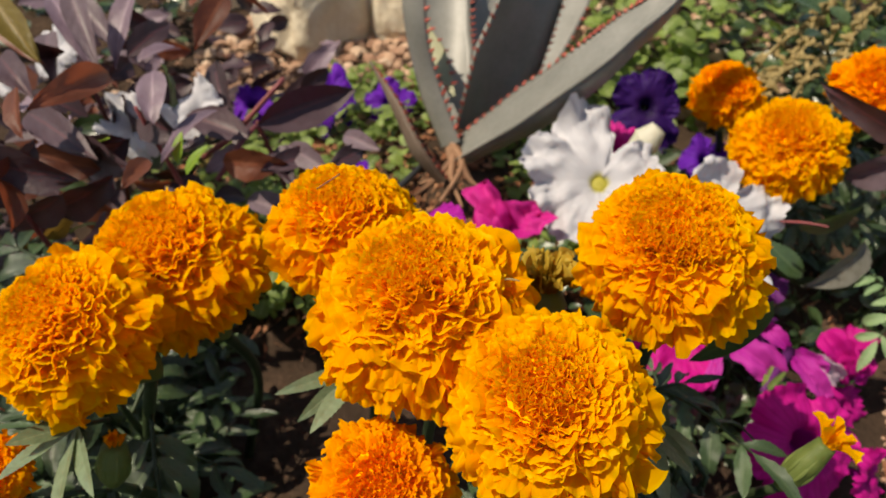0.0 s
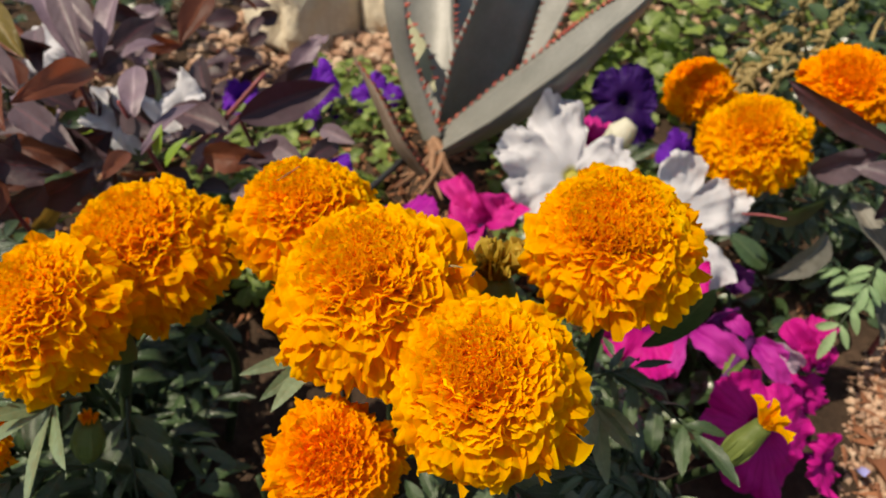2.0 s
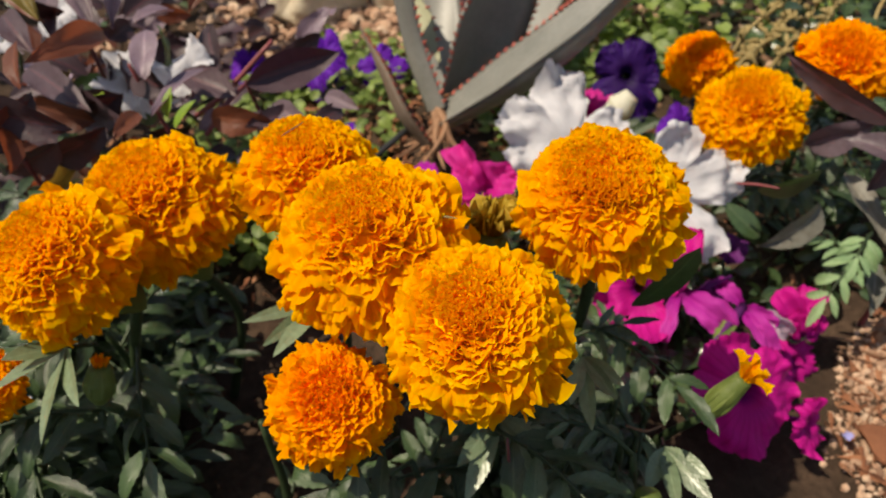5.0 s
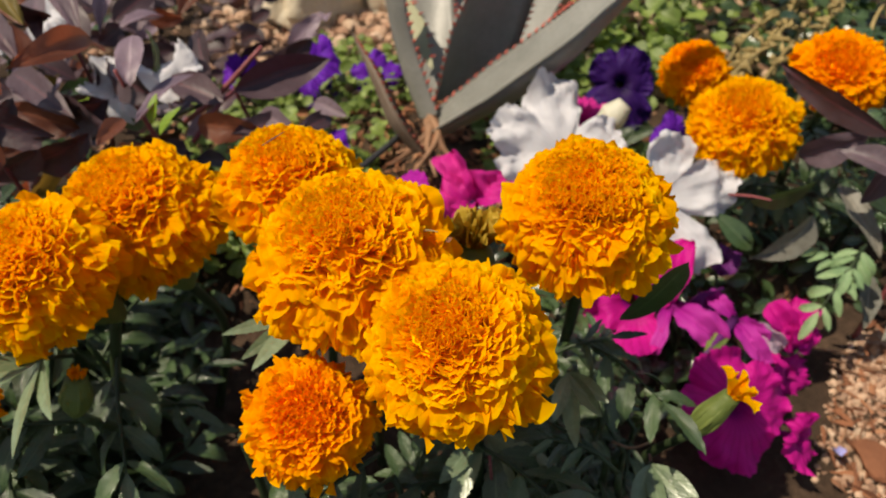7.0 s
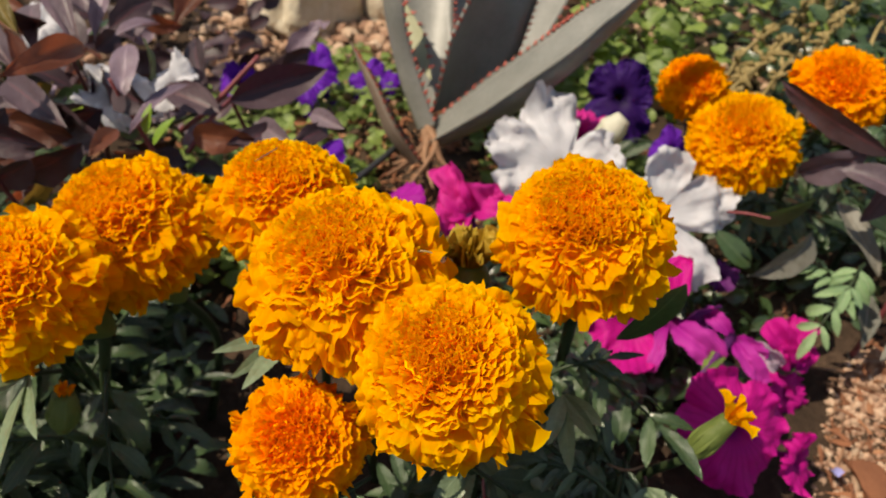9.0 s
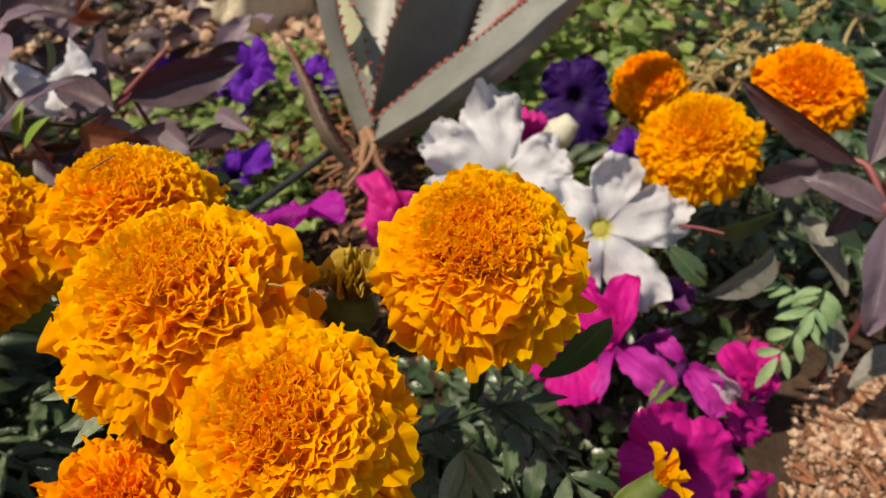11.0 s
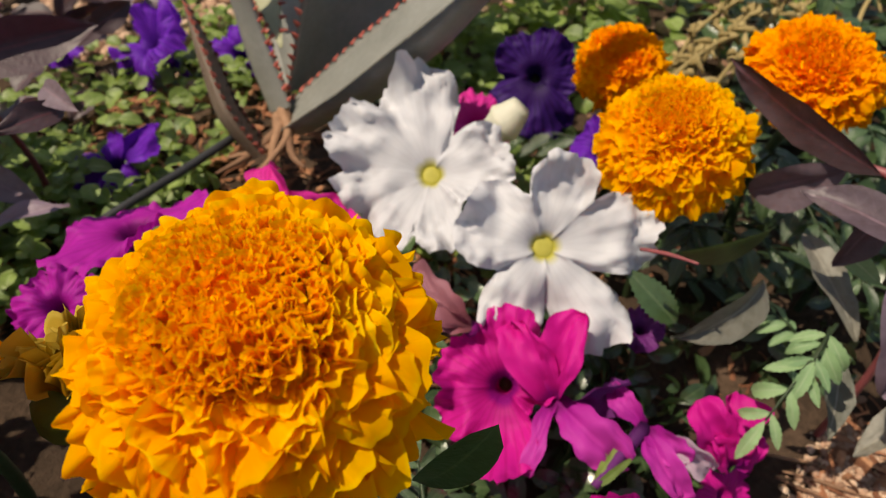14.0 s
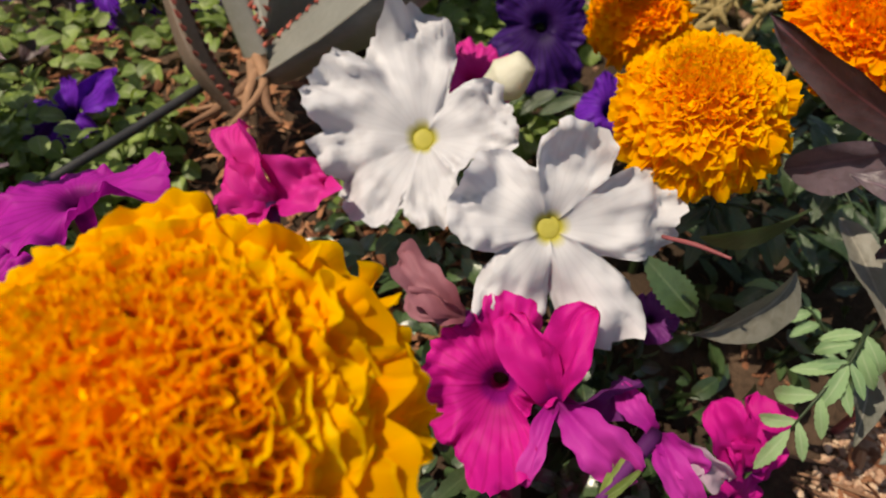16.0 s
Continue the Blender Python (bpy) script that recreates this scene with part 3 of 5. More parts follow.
def lobed_petunia(place, axis, lobes, mat, foot, label, seed=0, ruffle=1.0, deep=0.007):
    """An open petunia with lobes of its own shape, a tube behind it, a green calyx and a thin stem."""
    place, axis = Vector(place), Vector(axis).normalized()
    t = thing("petunia", foot, label, "flower", "petunias in bloom")
    o = t.location
    up = Vector((0, 0, 1)) - axis * axis.z
    put("corolla", grid_mesh("corolla", lobed_corolla(lobes, seed, ruffle, deep=deep), close=True), mat, t, frame_on(place - o, up, axis))
    neck = place - axis * (deep - 0.0003) - o
    end = neck - axis * 0.022
    put("tube", grid_mesh("tube", tube_points([neck, neck.lerp(end, 0.5), end], [0.0041, 0.0034, 0.0022], 12, 4)[0], close=True), mat, t)
    if mat is M_WHITE:
        put("throat", tube_mesh("throat", [neck + axis * 0.0012, neck + axis * 0.0010, neck + axis * 0.0003, neck - axis * 0.003], [0.0012, 0.0034, 0.0050, 0.0040], 14, 2), M_THROAT, t, label="olive yellow throat")
    put("calyx", tube_mesh("calyx", [end + axis * 0.008, end, end - axis * 0.005], [0.0042, 0.0040, 0.0016], 8, 3), M_CALYX, t)
    for k in range(5):
        side = Matrix.Rotation(k * 1.2566, 3, axis) @ up.normalized()
        blade(t, o + end, o + end + axis * 0.016 + side * 0.008, 0.004, side, M_CALYX, "sepal", seed=k, nu=3, nv=5, droop=0.2)
    put("stem", tube_mesh("stem", [end - axis * 0.004, end * 0.5 + Vector((0.004, -0.004, 0.012)), (0, 0, -0.005)], [0.0014, 0.0016, 0.0018], 6, 5), M_STEM, t)
    return t


# ---------------------------------------------------------------- ground
def ground_height(x, y):
    return 0.010 * math.sin(x * 9 + 1) * math.cos(y * 7) + 0.006 * noise.noise((x * 22, y * 22, 0)) + 0.035 * math.exp(-((x)**2 + (y - 0.56)**2) / 0.02)


xs = np.concatenate([[-60, -12, -3, -1.2], np.linspace(-0.8, 1.0, 110), [1.4, 3, 12, 60]])
ys = np.concatenate([[-60, -12, -3, -0.8], np.linspace(-0.3, 1.4, 110), [1.8, 3, 12, 60]])
ground = put("ground", grid_mesh("ground", [[(x, y, ground_height(x, y) if abs(x) < 2 and abs(y) < 2 else 0) for x in xs] for y in ys]), M_SOIL)
tagged(ground, "dark brown garden soil strewn with reddish gravel", "ground", kind="structure")

# ---------------------------------------------------------------- marigold heads
BLOOMS = "golden orange marigold in full bloom above dark green leaves"
DEEP = "deep orange marigold in full bloom on a green stem"
marigold((-0.1335, 0.1882, 0.186), (-0.30, -0.33, 0.88), 0.0345, (-0.15, 0.215, 0), seed=1, label=BLOOMS,
         leaves=[])
marigold((-0.1117, 0.2335, 0.177), (-0.14, -0.19, 0.96), 0.0393, (-0.12, 0.265, 0), n=0, seed=2, label=BLOOMS)
marigold((-0.0382, 0.2203, 0.2065), (0.12, 0.0, 0.99), 0.0318, (-0.045, 0.25, 0), n=0, seed=3, count=220, label=BLOOMS)
marigold((-0.0062, 0.1757, 0.2083), (-0.10, -0.10, 0.99), 0.0386, (-0.01, 0.225, 0), n=0, seed=4, count=290, label=BLOOMS)
marigold((0.0318, 0.1365, 0.2064), (-0.14, -0.24, 0.96), 0.0335, (0.035, 0.185, 0), seed=5, label=BLOOMS)
marigold((0.0791, 0.1937, 0.2160), (-0.09, -0.18, 0.98), 0.0340, (0.08, 0.225, 0), seed=6, count=300, cap=0.60, label=BLOOMS)
marigold((0.2148, 0.3912, 0.1361), (-0.15, -0.22, 0.96), 0.0370, (0.23, 0.43, 0), seed=7, count=330, fine=0.78, label=BLOOMS)
marigold((0.2073, 0.4863, 0.1232), (-0.20, -0.30, 0.93), 0.0285, (0.22, 0.51, 0), tone="orange", seed=8, count=190, fine=0.85, label="small deep orange marigold opening above dark leaves")
marigold((0.2865, 0.4335, 0.1549), (-0.12, -0.34, 0.93), 0.0345, (0.30, 0.47, 0), tone="orange", seed=9, flat=0.62, count=270, fine=0.8, label=DEEP)
marigold((-0.0198, 0.1316, 0.1724), (0.10, -0.40, 0.91), 0.0250, (-0.02, 0.175, 0), n=0, tone="orange", seed=10, count=190, label=DEEP)
marigold((-0.1648, 0.1524, 0.1495), (0.1, -0.5, 0.85), 0.0165, (-0.18, 0.16, 0), tone="orange", seed=11, count=110, label="small deep orange marigold low among dark leaves")

# ---------------------------------------------------------------- petunias
lobed_petunia((0.1055, 0.4058, 0.1029), (-0.05, -0.66, 0.75), [(158, 0.055, 34, 0.004), (106, 0.058, 36, -0.016), (22, 0.040, 46, 0.006), (286, 0.040, 30, 0.006), (236, 0.047, 32, 0.002), (196, 0.047, 26, -0.004)], M_WHITE, (0.11, 0.45, 0.0), "ruffled white petunia with a small yellow throat", 121, 2.0)
lobed_petunia((0.1578, 0.3498, 0.1089), (0.0, -0.72, 0.70), [(78, 0.040, 36, 0.007), (14, 0.050, 38, -0.002), (307, 0.054, 30, -0.004), (246, 0.043, 36, -0.010), (160, 0.039, 52, 0.004)], M_WHITE, (0.165, 0.43, 0.0), "ruffled white petunia with a small yellow throat", 22, 1.5)
lobed_petunia((-0.0209, 0.3450, 0.1102), (-0.10, 0.12, 0.98), [(165, 0.035, 55, 0.004), (95, 0.020, 60, 0.004), (10, 0.038, 50, -0.004), (315, 0.026, 50, -0.006), (240, 0.022, 60, -0.004)], M_PURPLISH, (-0.02, 0.37, 0.0), "magenta petunia with broad flat petals", 25, 1.6)
petunia((-0.0351, 0.2992, 0.1066), (0.1, -0.5, 0.85), 0.019, M_PURPLISH, (-0.01, 0.29, 0.0), "small magenta petunia under the marigolds", 46, 0.5, 2.0)
petunia((0.2513, 0.2864, 0.0156), (0.45, -0.55, 0.5), 0.019, M_MAGENTA, (0.24, 0.29, 0.0), "deep magenta petunia low in the shade", 49, 0.3, 1.3)
petunia((0.2115, 0.3496, 0.0595), (-0.1, -0.4, 0.9), 0.013, M_PLUM, (0.20, 0.34, 0.0), "small plum purple petunia in the shade", 48, 0.2, 1.4)
lobed_petunia((0.1890, 0.2246, 0.0640), (0.10, -0.80, 0.58), [(118, 0.036, 44, -0.004), (48, 0.027, 44, -0.008), (350, 0.031, 50, -0.010), (270, 0.038, 60, -0.008), (190, 0.031, 52, -0.010)], M_MAGENTA, (0.20, 0.26, 0.0), "deep magenta petunia hanging low beside the gravel", 29, 1.4, 0.018)
petunia((0.2329, 0.2264, 0.0325), (0.6, -0.6, 0.4), 0.020, M_MAGENTA, (0.23, 0.25, 0.0), "small magenta petunia low beside the gravel", 30, 0.0, 1.4)
lobed_petunia((0.1686, 0.5417, 0.0852), (-0.1, -0.80, 0.55), [(140, 0.030, 56, -0.004), (70, 0.030, 56, 0.004), (5, 0.026, 50, -0.008), (290, 0.042, 50, -0.006), (235, 0.036, 50, -0.008)], M_DARKVIOLET, (0.18, 0.61, 0.0), "dark violet petunia drooping in the shade", 31, 1.6)
petunia((0.212, 0.50, 0.06), (0.1, -0.5, 0.85), 0.022, M_VIOLET, (0.21, 0.53, 0.0), "small violet petunia below the marigolds", 32, 0.3, 1.2)
petunia((-0.108, 0.600, 0.060), (-0.45, -0.25, 0.75), 0.034, M_VIOLET, (-0.10, 0.65, 0.0), "violet petunia with drooping ruffled petals", 33, 0.3, 2.2, squash=(0.8, 1.05))
petunia((-0.175, 0.600, 0.055), (0.1, -0.5, 0.85), 0.020, M_VIOLET, (-0.17, 0.63, 0.0), "small violet petunia among purple leaves", 39, 0.8, 1.4)
petunia((-0.050, 0.630, 0.040), (0.1, -0.5, 0.85), 0.026, M_VIOLET, (-0.05, 0.67, 0.0), "violet petunia behind the aloe leaf", 34, 0.3, 1.2)
lobed_petunia((-0.0879, 0.4662, 0.0493), (-0.3, -0.45, 0.85), [(50, 0.040, 28, 0.010), (110, 0.016, 40, 0.004), (205, 0.044, 30, -0.006), (290, 0.018, 50, -0.006)], M_VIOLET, (-0.05, 0.43, 0.0), "violet petunia with folded petals", 35, 1.6)
petunia((0.130, 0.48, 0.088), (0.0, -0.3, 0.95), 0.026, M_PINK, (0.13, 0.51, 0.0), "bright pink petunia behind white blooms", 36, 0.3, 1.2)
petunia((-0.1900, 0.4000, 0.1530), (-0.25, -0.45, 0.86), 0.026, M_WHITE, (-0.21, 0.56, 0.0), "white petunia among purple leaves", 37, 0.3, 1.5)
petunia((-0.1600, 0.4150, 0.1530), (-0.30, -0.42, 0.86), 0.023, M_WHITE, (-0.27, 0.53, 0.0), "white petunia among purple leaves", 38, 0.3, 1.1)

petunia((-0.2778, 0.4888, 0.1580), (-0.25, -0.45, 0.86), 0.021, M_WHITE, (-0.30, 0.58, 0.0), "white petunia half hidden by purple leaves", 51, 0.3, 1.2)
petunia((-0.3049, 0.4573, 0.1521), (-0.1, -0.5, 0.85), 0.015, M_WHITE, (-0.36, 0.52, 0.0), "white petunia half hidden by purple leaves", 52, 0.8, 1.2)

def folded_petunia(throat, petals, foot, label, tube=None):
    """A petunia whose lobes fold apart: broad single petals from one throat, a pale tube and a thin stem behind."""
    throat = Vector(throat)
    t = thing("petunia", foot, label, "flower", "petunias in bloom")
    o = t.location
    for k, (tip, width, face, mat) in enumerate(petals):
        blade(t, throat, tip, width, face, mat, "petal", seed=400 + 7 * k + int(abs(throat.x) * 900), nu=15, nv=25, droop=0.8, fold=0.65, wave=0.10, point=0.34, belly=0.64, crinkle=0.36, twist=0.5 * math.sin(2.3 * k + throat.x * 40))
    back = throat + (o - throat).normalized() * 0.018 if tube is None else Vector(tube)
    put("tube", tube_mesh("tube", [throat - o, (throat + back) * 0.5 - o, back - o], [0.0036, 0.0026, 0.0018], 9, 4), M_ORCHID if tube is None else M_PLUM, t)
    for k in range(4):
        a = 1.57 * k
        blade(t, back, back + (throat - back) * 0.5 + Vector((math.cos(a), math.sin(a), 0.3)) * 0.006, 0.0035, (0, -0.6, 0.8), M_LIGHTLEAF, "sepal", seed=k, nu=3, nv=6, droop=0.3)
    put("stem", tube_mesh("stem", [back - o, (back - o) * 0.5 + Vector((0.004, 0.003, 0)), (0, 0, -0.005)], [0.0014, 0.0016, 0.0018], 6, 5), M_STEM, t)
    return t


SIDE = Vector((0.45, -0.85, 0.2))
LITE = Vector((-0.40, -0.45, 0.80))
folded_petunia((0.1655, 0.3011, 0.0645), [
    ((0.1745, 0.3189, 0.0998), 0.019, (-0.6, -0.7, 0.2), M_MAGENTA), ((0.1926, 0.2755, 0.0575), 0.018, LITE, M_ORCHID), ((0.1554, 0.2722, 0.0493), 0.009, LITE, M_ORCHID),
    ((0.1460, 0.3250, 0.0860), 0.018, (-0.1, -0.75, 0.65), M_MAGENTA), ((0.1925, 0.3109, 0.0680), 0.020, SIDE, M_PLUM)],
    (0.18, 0.31, 0.0), "magenta petunia with folded star-like petals")
lobed_petunia((0.1430, 0.3060, 0.0640), (-0.15, -0.66, 0.72), [(98, 0.036, 40, 0.004), (158, 0.030, 48, 0.006), (222, 0.032, 40, -0.004), (282, 0.035, 46, 0.006), (28, 0.024, 44, -0.006)], M_MAGENTA, (0.15, 0.33, 0.0), "deep magenta petunia with broad rumpled petals", 61, 2.4, 0.009)
folded_petunia((0.1278, 0.3225, 0.0838), [
    ((0.1008, 0.3435, 0.0902), 0.016, (-0.2, -0.7, 0.7), M_FADED), ((0.1060, 0.3330, 0.0840), 0.012, (0.3, -0.8, 0.5), M_FADED)],
    (0.12, 0.35, 0.0), "faded dusty pink petunia past its bloom")
folded_petunia((0.2030, 0.2911, 0.0630), [
    ((0.2170, 0.2665, 0.0501), 0.012, LITE, M_ORCHID), ((0.2330, 0.2822, 0.0490), 0.011, LITE, M_BLUSH), ((0.2199, 0.2798, 0.0563), 0.012, LITE, M_ORCHID), ((0.1902, 0.3075, 0.0693), 0.010, LITE, M_ORCHID)],
    (0.20, 0.30, 0.0), "wilting lilac petunia with a pale tube", (0.1792, 0.2646, 0.0582))
folded_petunia((0.2494, 0.2952, 0.0332), [
    ((0.2306, 0.3104, 0.0580), 0.017, LITE, M_MAGENTA), ((0.2481, 0.3159, 0.0568), 0.017, (0.1, -0.9, 0.4), M_MAGENTA), ((0.2599, 0.3052, 0.0446), 0.013, SIDE, M_MAGENTA),
    ((0.2357, 0.2955, 0.0485), 0.013, LITE, M_MAGENTA)],
    (0.245, 0.31, 0.0), "small upright magenta petunia half folded")

folded_petunia((0.0424, 0.3803, 0.0782), [
    ((0.0287, 0.4056, 0.1011), 0.025, (-0.2, -0.9, 0.4), M_PINK), ((0.0651, 0.3874, 0.0904), 0.027, LITE, M_PINK), ((0.0210, 0.3885, 0.0818), 0.021, LITE, M_PINK),
    ((0.0281, 0.3634, 0.0714), 0.021, LITE, M_PINK)],
    (0.05, 0.43, 0.0), "bright pink petunia with upright folded petals", (0.0473, 0.3569, 0.0713))

# ---------------------------------------------------------------- aloe
TOOTH = grid_mesh("tooth", [[(0.5 * s * math.cos(a), h + 0.25 * (h > 0.5), 0.4 * s * math.sin(a)) for a in np.linspace(0, 6.2832, 6, endpoint=False)] for s, h in ((1.0, -0.3), (0.8, 0.2), (0.35, 0.7), (0.02, 1.0))], close=True)
TOOTH.materials.append(M_TOOTH)


def aloe_leaf(parent, spine, widths, face, thick=0.28, hollow=0.35, teeth=18, label="", mat=None, sides=(0, 1)):
    """A fleshy leaf along a line of points, hollow above, keeled below, with teeth along both edges."""
    o = parent.location
    rings, line = tube_points([Vector(p) - o for p in spine], [1] * len(spine), 4, 8)
    n = len(line)
    rows, edges = [], ([], [])
    for i, p in enumerate(line):
        t = i / (n - 1)
        f = t * (len(widths) - 1)
        k = min(int(f), len(widths) - 2)
        w = (widths[k] * (1 - (f - k)) + widths[k + 1] * (f - k)) / 2
        d = (line[min(i + 1, n - 1)] - line[max(i - 1, 0)]).normalized()
        z = Vector(face)
        z = (z - d * z.dot(d)).normalized()
        x = d.cross(z)
        ring = []
        for u in np.linspace(-1, 1, 9):
            ring.append(p + x * u * w + z * (hollow * w * (u * u - 0.4)))
        for u in np.linspace(1, -1, 9)[1:-1]:
            ring.append(p + x * u * w * 0.97 + z * (hollow * w * (u * u - 0.4) - thick * w * (1 - abs(u) ** 2.2) * 1.6))
        rows.append([tuple(q) for q in ring])
        edges[0].append((ring[0], -x, d, z))
        edges[1].append((ring[8], x, d, z))
    tipc = tuple(np.mean(rows[-1], 0))
    rows.append([tipc] * 16)
    leaf = put("leaf", grid_mesh("aloe_leaf", rows, close=True), mat or M_ALOE, parent, None, label)
    for e in [edges[q] for q in sides]:
        for k in range(teeth):
            f = (k + 0.6) / (teeth + 0.5) * (n - 1) * 0.97
            i = min(int(f), n - 2)
            p = e[i][0].lerp(e[i + 1][0], f - i)
            s = 0.0034 * rng.uniform(0.8, 1.15)
            put("tooth", TOOTH, None, leaf, frame_on(p, e[i][1] + e[i][2] * 0.5, e[i][3], (s, s, s)))
    return leaf


aloe = thing("aloe", (0.005, 0.535, 0.03), "grey-green aloe with reddish teeth along its leaves", "succulent")
# aloe skin made paler and yellower to paint a sunlit patch
M_ALOELIT = plain_material("lit_aloe_skin", [(0.25, (0.20, 0.21, 0.12)), (0.55, (0.28, 0.28, 0.17)), (0.8, (0.34, 0.33, 0.22))], 30, 0.55)
M_ALOEDRY = plain_material("withered_aloe_skin", [(0.25, (0.10, 0.065, 0.045)), (0.55, (0.17, 0.13, 0.10)), (0.8, (0.24, 0.20, 0.16))], 30, 0.6)
aloe_leaf(aloe, [(0.0110, 0.5054, 0.0642), (0.0568, 0.4831, 0.1148), (0.0960, 0.4632, 0.1606), (0.1206, 0.4594, 0.1869), (0.1444, 0.4598, 0.2103), (0.1909, 0.4846, 0.2545)], [0.024, 0.038, 0.034, 0.027, 0.019, 0.004], (-0.45, -0.22, 0.86), hollow=0.30, thick=0.75, teeth=38, sides=(0,))
aloe_leaf(aloe, [(0.0241, 0.5338, 0.0667), (0.0471, 0.5447, 0.1256), (0.0690, 0.5632, 0.1780), (0.1016, 0.6144, 0.2380)], [0.045, 0.074, 0.062, 0.020], (0.60, -0.75, 0.15), hollow=0.40, teeth=26)
aloe_leaf(aloe, [(0.0054, 0.5084, 0.0678), (-0.0133, 0.5281, 0.1143), (-0.0231, 0.5367, 0.1708), (-0.0173, 0.5598, 0.2443), (-0.0075, 0.5819, 0.2933)], [0.020, 0.022, 0.025, 0.023, 0.008], (-0.60, -0.55, 0.58), hollow=-0.3, thick=0.45, teeth=28, sides=(1,))
aloe_leaf(aloe, [(0.0146, 0.5542, 0.0599), (0.0019, 0.6033, 0.1022), (0.0015, 0.6454, 0.1364), (0.0011, 0.7052, 0.1913)], [0.03, 0.050, 0.046, 0.012], (0.05, -0.93, 0.3), teeth=22)
aloe_leaf(aloe, [(0.0196, 0.5717, 0.0495), (0.0461, 0.6545, 0.1004), (0.0631, 0.7160, 0.1417), (0.0782, 0.7872, 0.1944)], [0.03, 0.052, 0.048, 0.012], (0.0, -0.85, 0.5), teeth=22)
aloe_leaf(aloe, [(0.0013, 0.4787, 0.0561), (-0.0171, 0.4861, 0.0803), (-0.0344, 0.5119, 0.1031), (-0.0584, 0.5519, 0.1194)], [0.020, 0.024, 0.018, 0.003], (0.75, 0.25, 0.45), thick=0.4, teeth=16, label="withering brownish leaf", mat=M_ALOEDRY)
aloe_leaf(aloe, [(0.0348, 0.5685, 0.0456), (0.0796, 0.6249, 0.0808), (0.1190, 0.6853, 0.1207), (0.1631, 0.7625, 0.1802)], [0.03, 0.046, 0.044, 0.012], (-0.3, -0.7, 0.6), teeth=22)
# sunlit part of a leaf, built as a separate pale blade
aloe_leaf(aloe, [(-0.0309, 0.6173, 0.1405), (-0.0067, 0.5590, 0.1210), (0.0091, 0.5186, 0.1061)], [0.010, 0.020, 0.002], (-0.25, -0.70, 0.65), hollow=0.2, thick=0.3, teeth=8, label="pale yellowish leaf part with sunlight painted into its colour", mat=M_ALOELIT)
for k, (a, b, c) in enumerate((((0.0077, 0.5084, 0.0678), (0.0147, 0.4846, 0.0629), (-0.0058, 0.4428, 0.0525)), ((0.0110, 0.5066, 0.0657), (0.0192, 0.4753, 0.0596), (0.0289, 0.4655, 0.0558)), ((0.0054, 0.5066, 0.0657), (0.0057, 0.4858, 0.0566), (-0.0187, 0.4716, 0.0556)), ((0.0091, 0.5060, 0.0650), (0.0066, 0.4787, 0.0561), (0.0148, 0.4477, 0.0504)), ((0.0124, 0.5045, 0.0632), (-0.0055, 0.4781, 0.0554), (-0.0224, 0.4572, 0.0541)))):
    put("root", tube_mesh("root", [Vector(p) - aloe.location for p in (a, b, c)], [0.0038, 0.0026, 0.0010], 7, 5), M_TWIG, aloe, None, "dry brown root")


# ---------------------------------------------------------------- rocks
def rock(place, size, seed, label, mat=None):
    bm = bmesh.new()
    bmesh.ops.create_icosphere(bm, subdivisions=5, radius=1.0)
    for v in bm.verts:
        p = v.co.copy()
        k = 1 + 0.26 * noise.noise(p * 1.1 + Vector((seed * 7.3, 0, 0))) + 0.09 * noise.noise(p * 3.1 + Vector((0, seed * 3.1, 0))) + 0.03 * noise.noise(p * 9 + Vector((0, 0, seed)))
        q = Vector([math.copysign(abs(c) ** 0.72, c) for c in p]) * k
        v.co = Vector((q.x * size[0], q.y * size[1], q.z * size[2]))
    me = bpy.data.meshes.new("rock")
    bm.to_mesh(me)
    bm.free()
    me.polygons.foreach_set("use_smooth", [True] * len(me.polygons))
    ob = put("rock", me, mat or M_ROCK, None, pose(*place, 0, 0, seed * 40))
    return tagged(ob, label, "rock", "rocks behind the bed")


rock((-0.145, 0.865, 0.042), (0.075, 0.05, 0.060), 1, "pale tan limestone rock lying on gravel")
rock((-0.035, 0.90, 0.037), (0.062, 0.05, 0.060), 2, "pale tan limestone rock lying on gravel")
rock((-0.33, 1.02, 0.03), (0.07, 0.06, 0.07), 3, "pale tan limestone rock lying on gravel")
bark = rock((0.2882, 0.2322, 0.0060), (0.014, 0.010, 0.003), 7, "flat brown piece of bark lying on gravel", M_CHIP)
bark.name = "bark_piece"
tagged(bark, "flat brown piece of bark lying on gravel", "bark")
rock((0.11, 1.0, 0.03), (0.08, 0.06, 0.06), 4, "grey rock in the shade of the aloe")
rock((0.30, 1.06, 0.03), (0.08, 0.06, 0.08), 5, "grey rock in the shade behind dry stalks")

# ---------------------------------------------------------------- plants with purple leaves
UP, CAM = Vector((-0.15, 0.0, 1.0)), Vector((0.0, -1.0, 0.35))
MIDV = Vector((0.0, -0.55, 0.85))


def purple_plant(foot, top, label):
    t = thing("purple_leaved_plant", foot, label, "plant", "plants with purple leaves")
    d = Vector(top) - t.location
    put("stem", tube_mesh("stem", [(0, 0, -0.005), d * 0.5 + Vector((0.01, 0, 0)), d], [0.0022, 0.0018, 0.0012], 7, 6), M_REDSTEM, t)
    return t


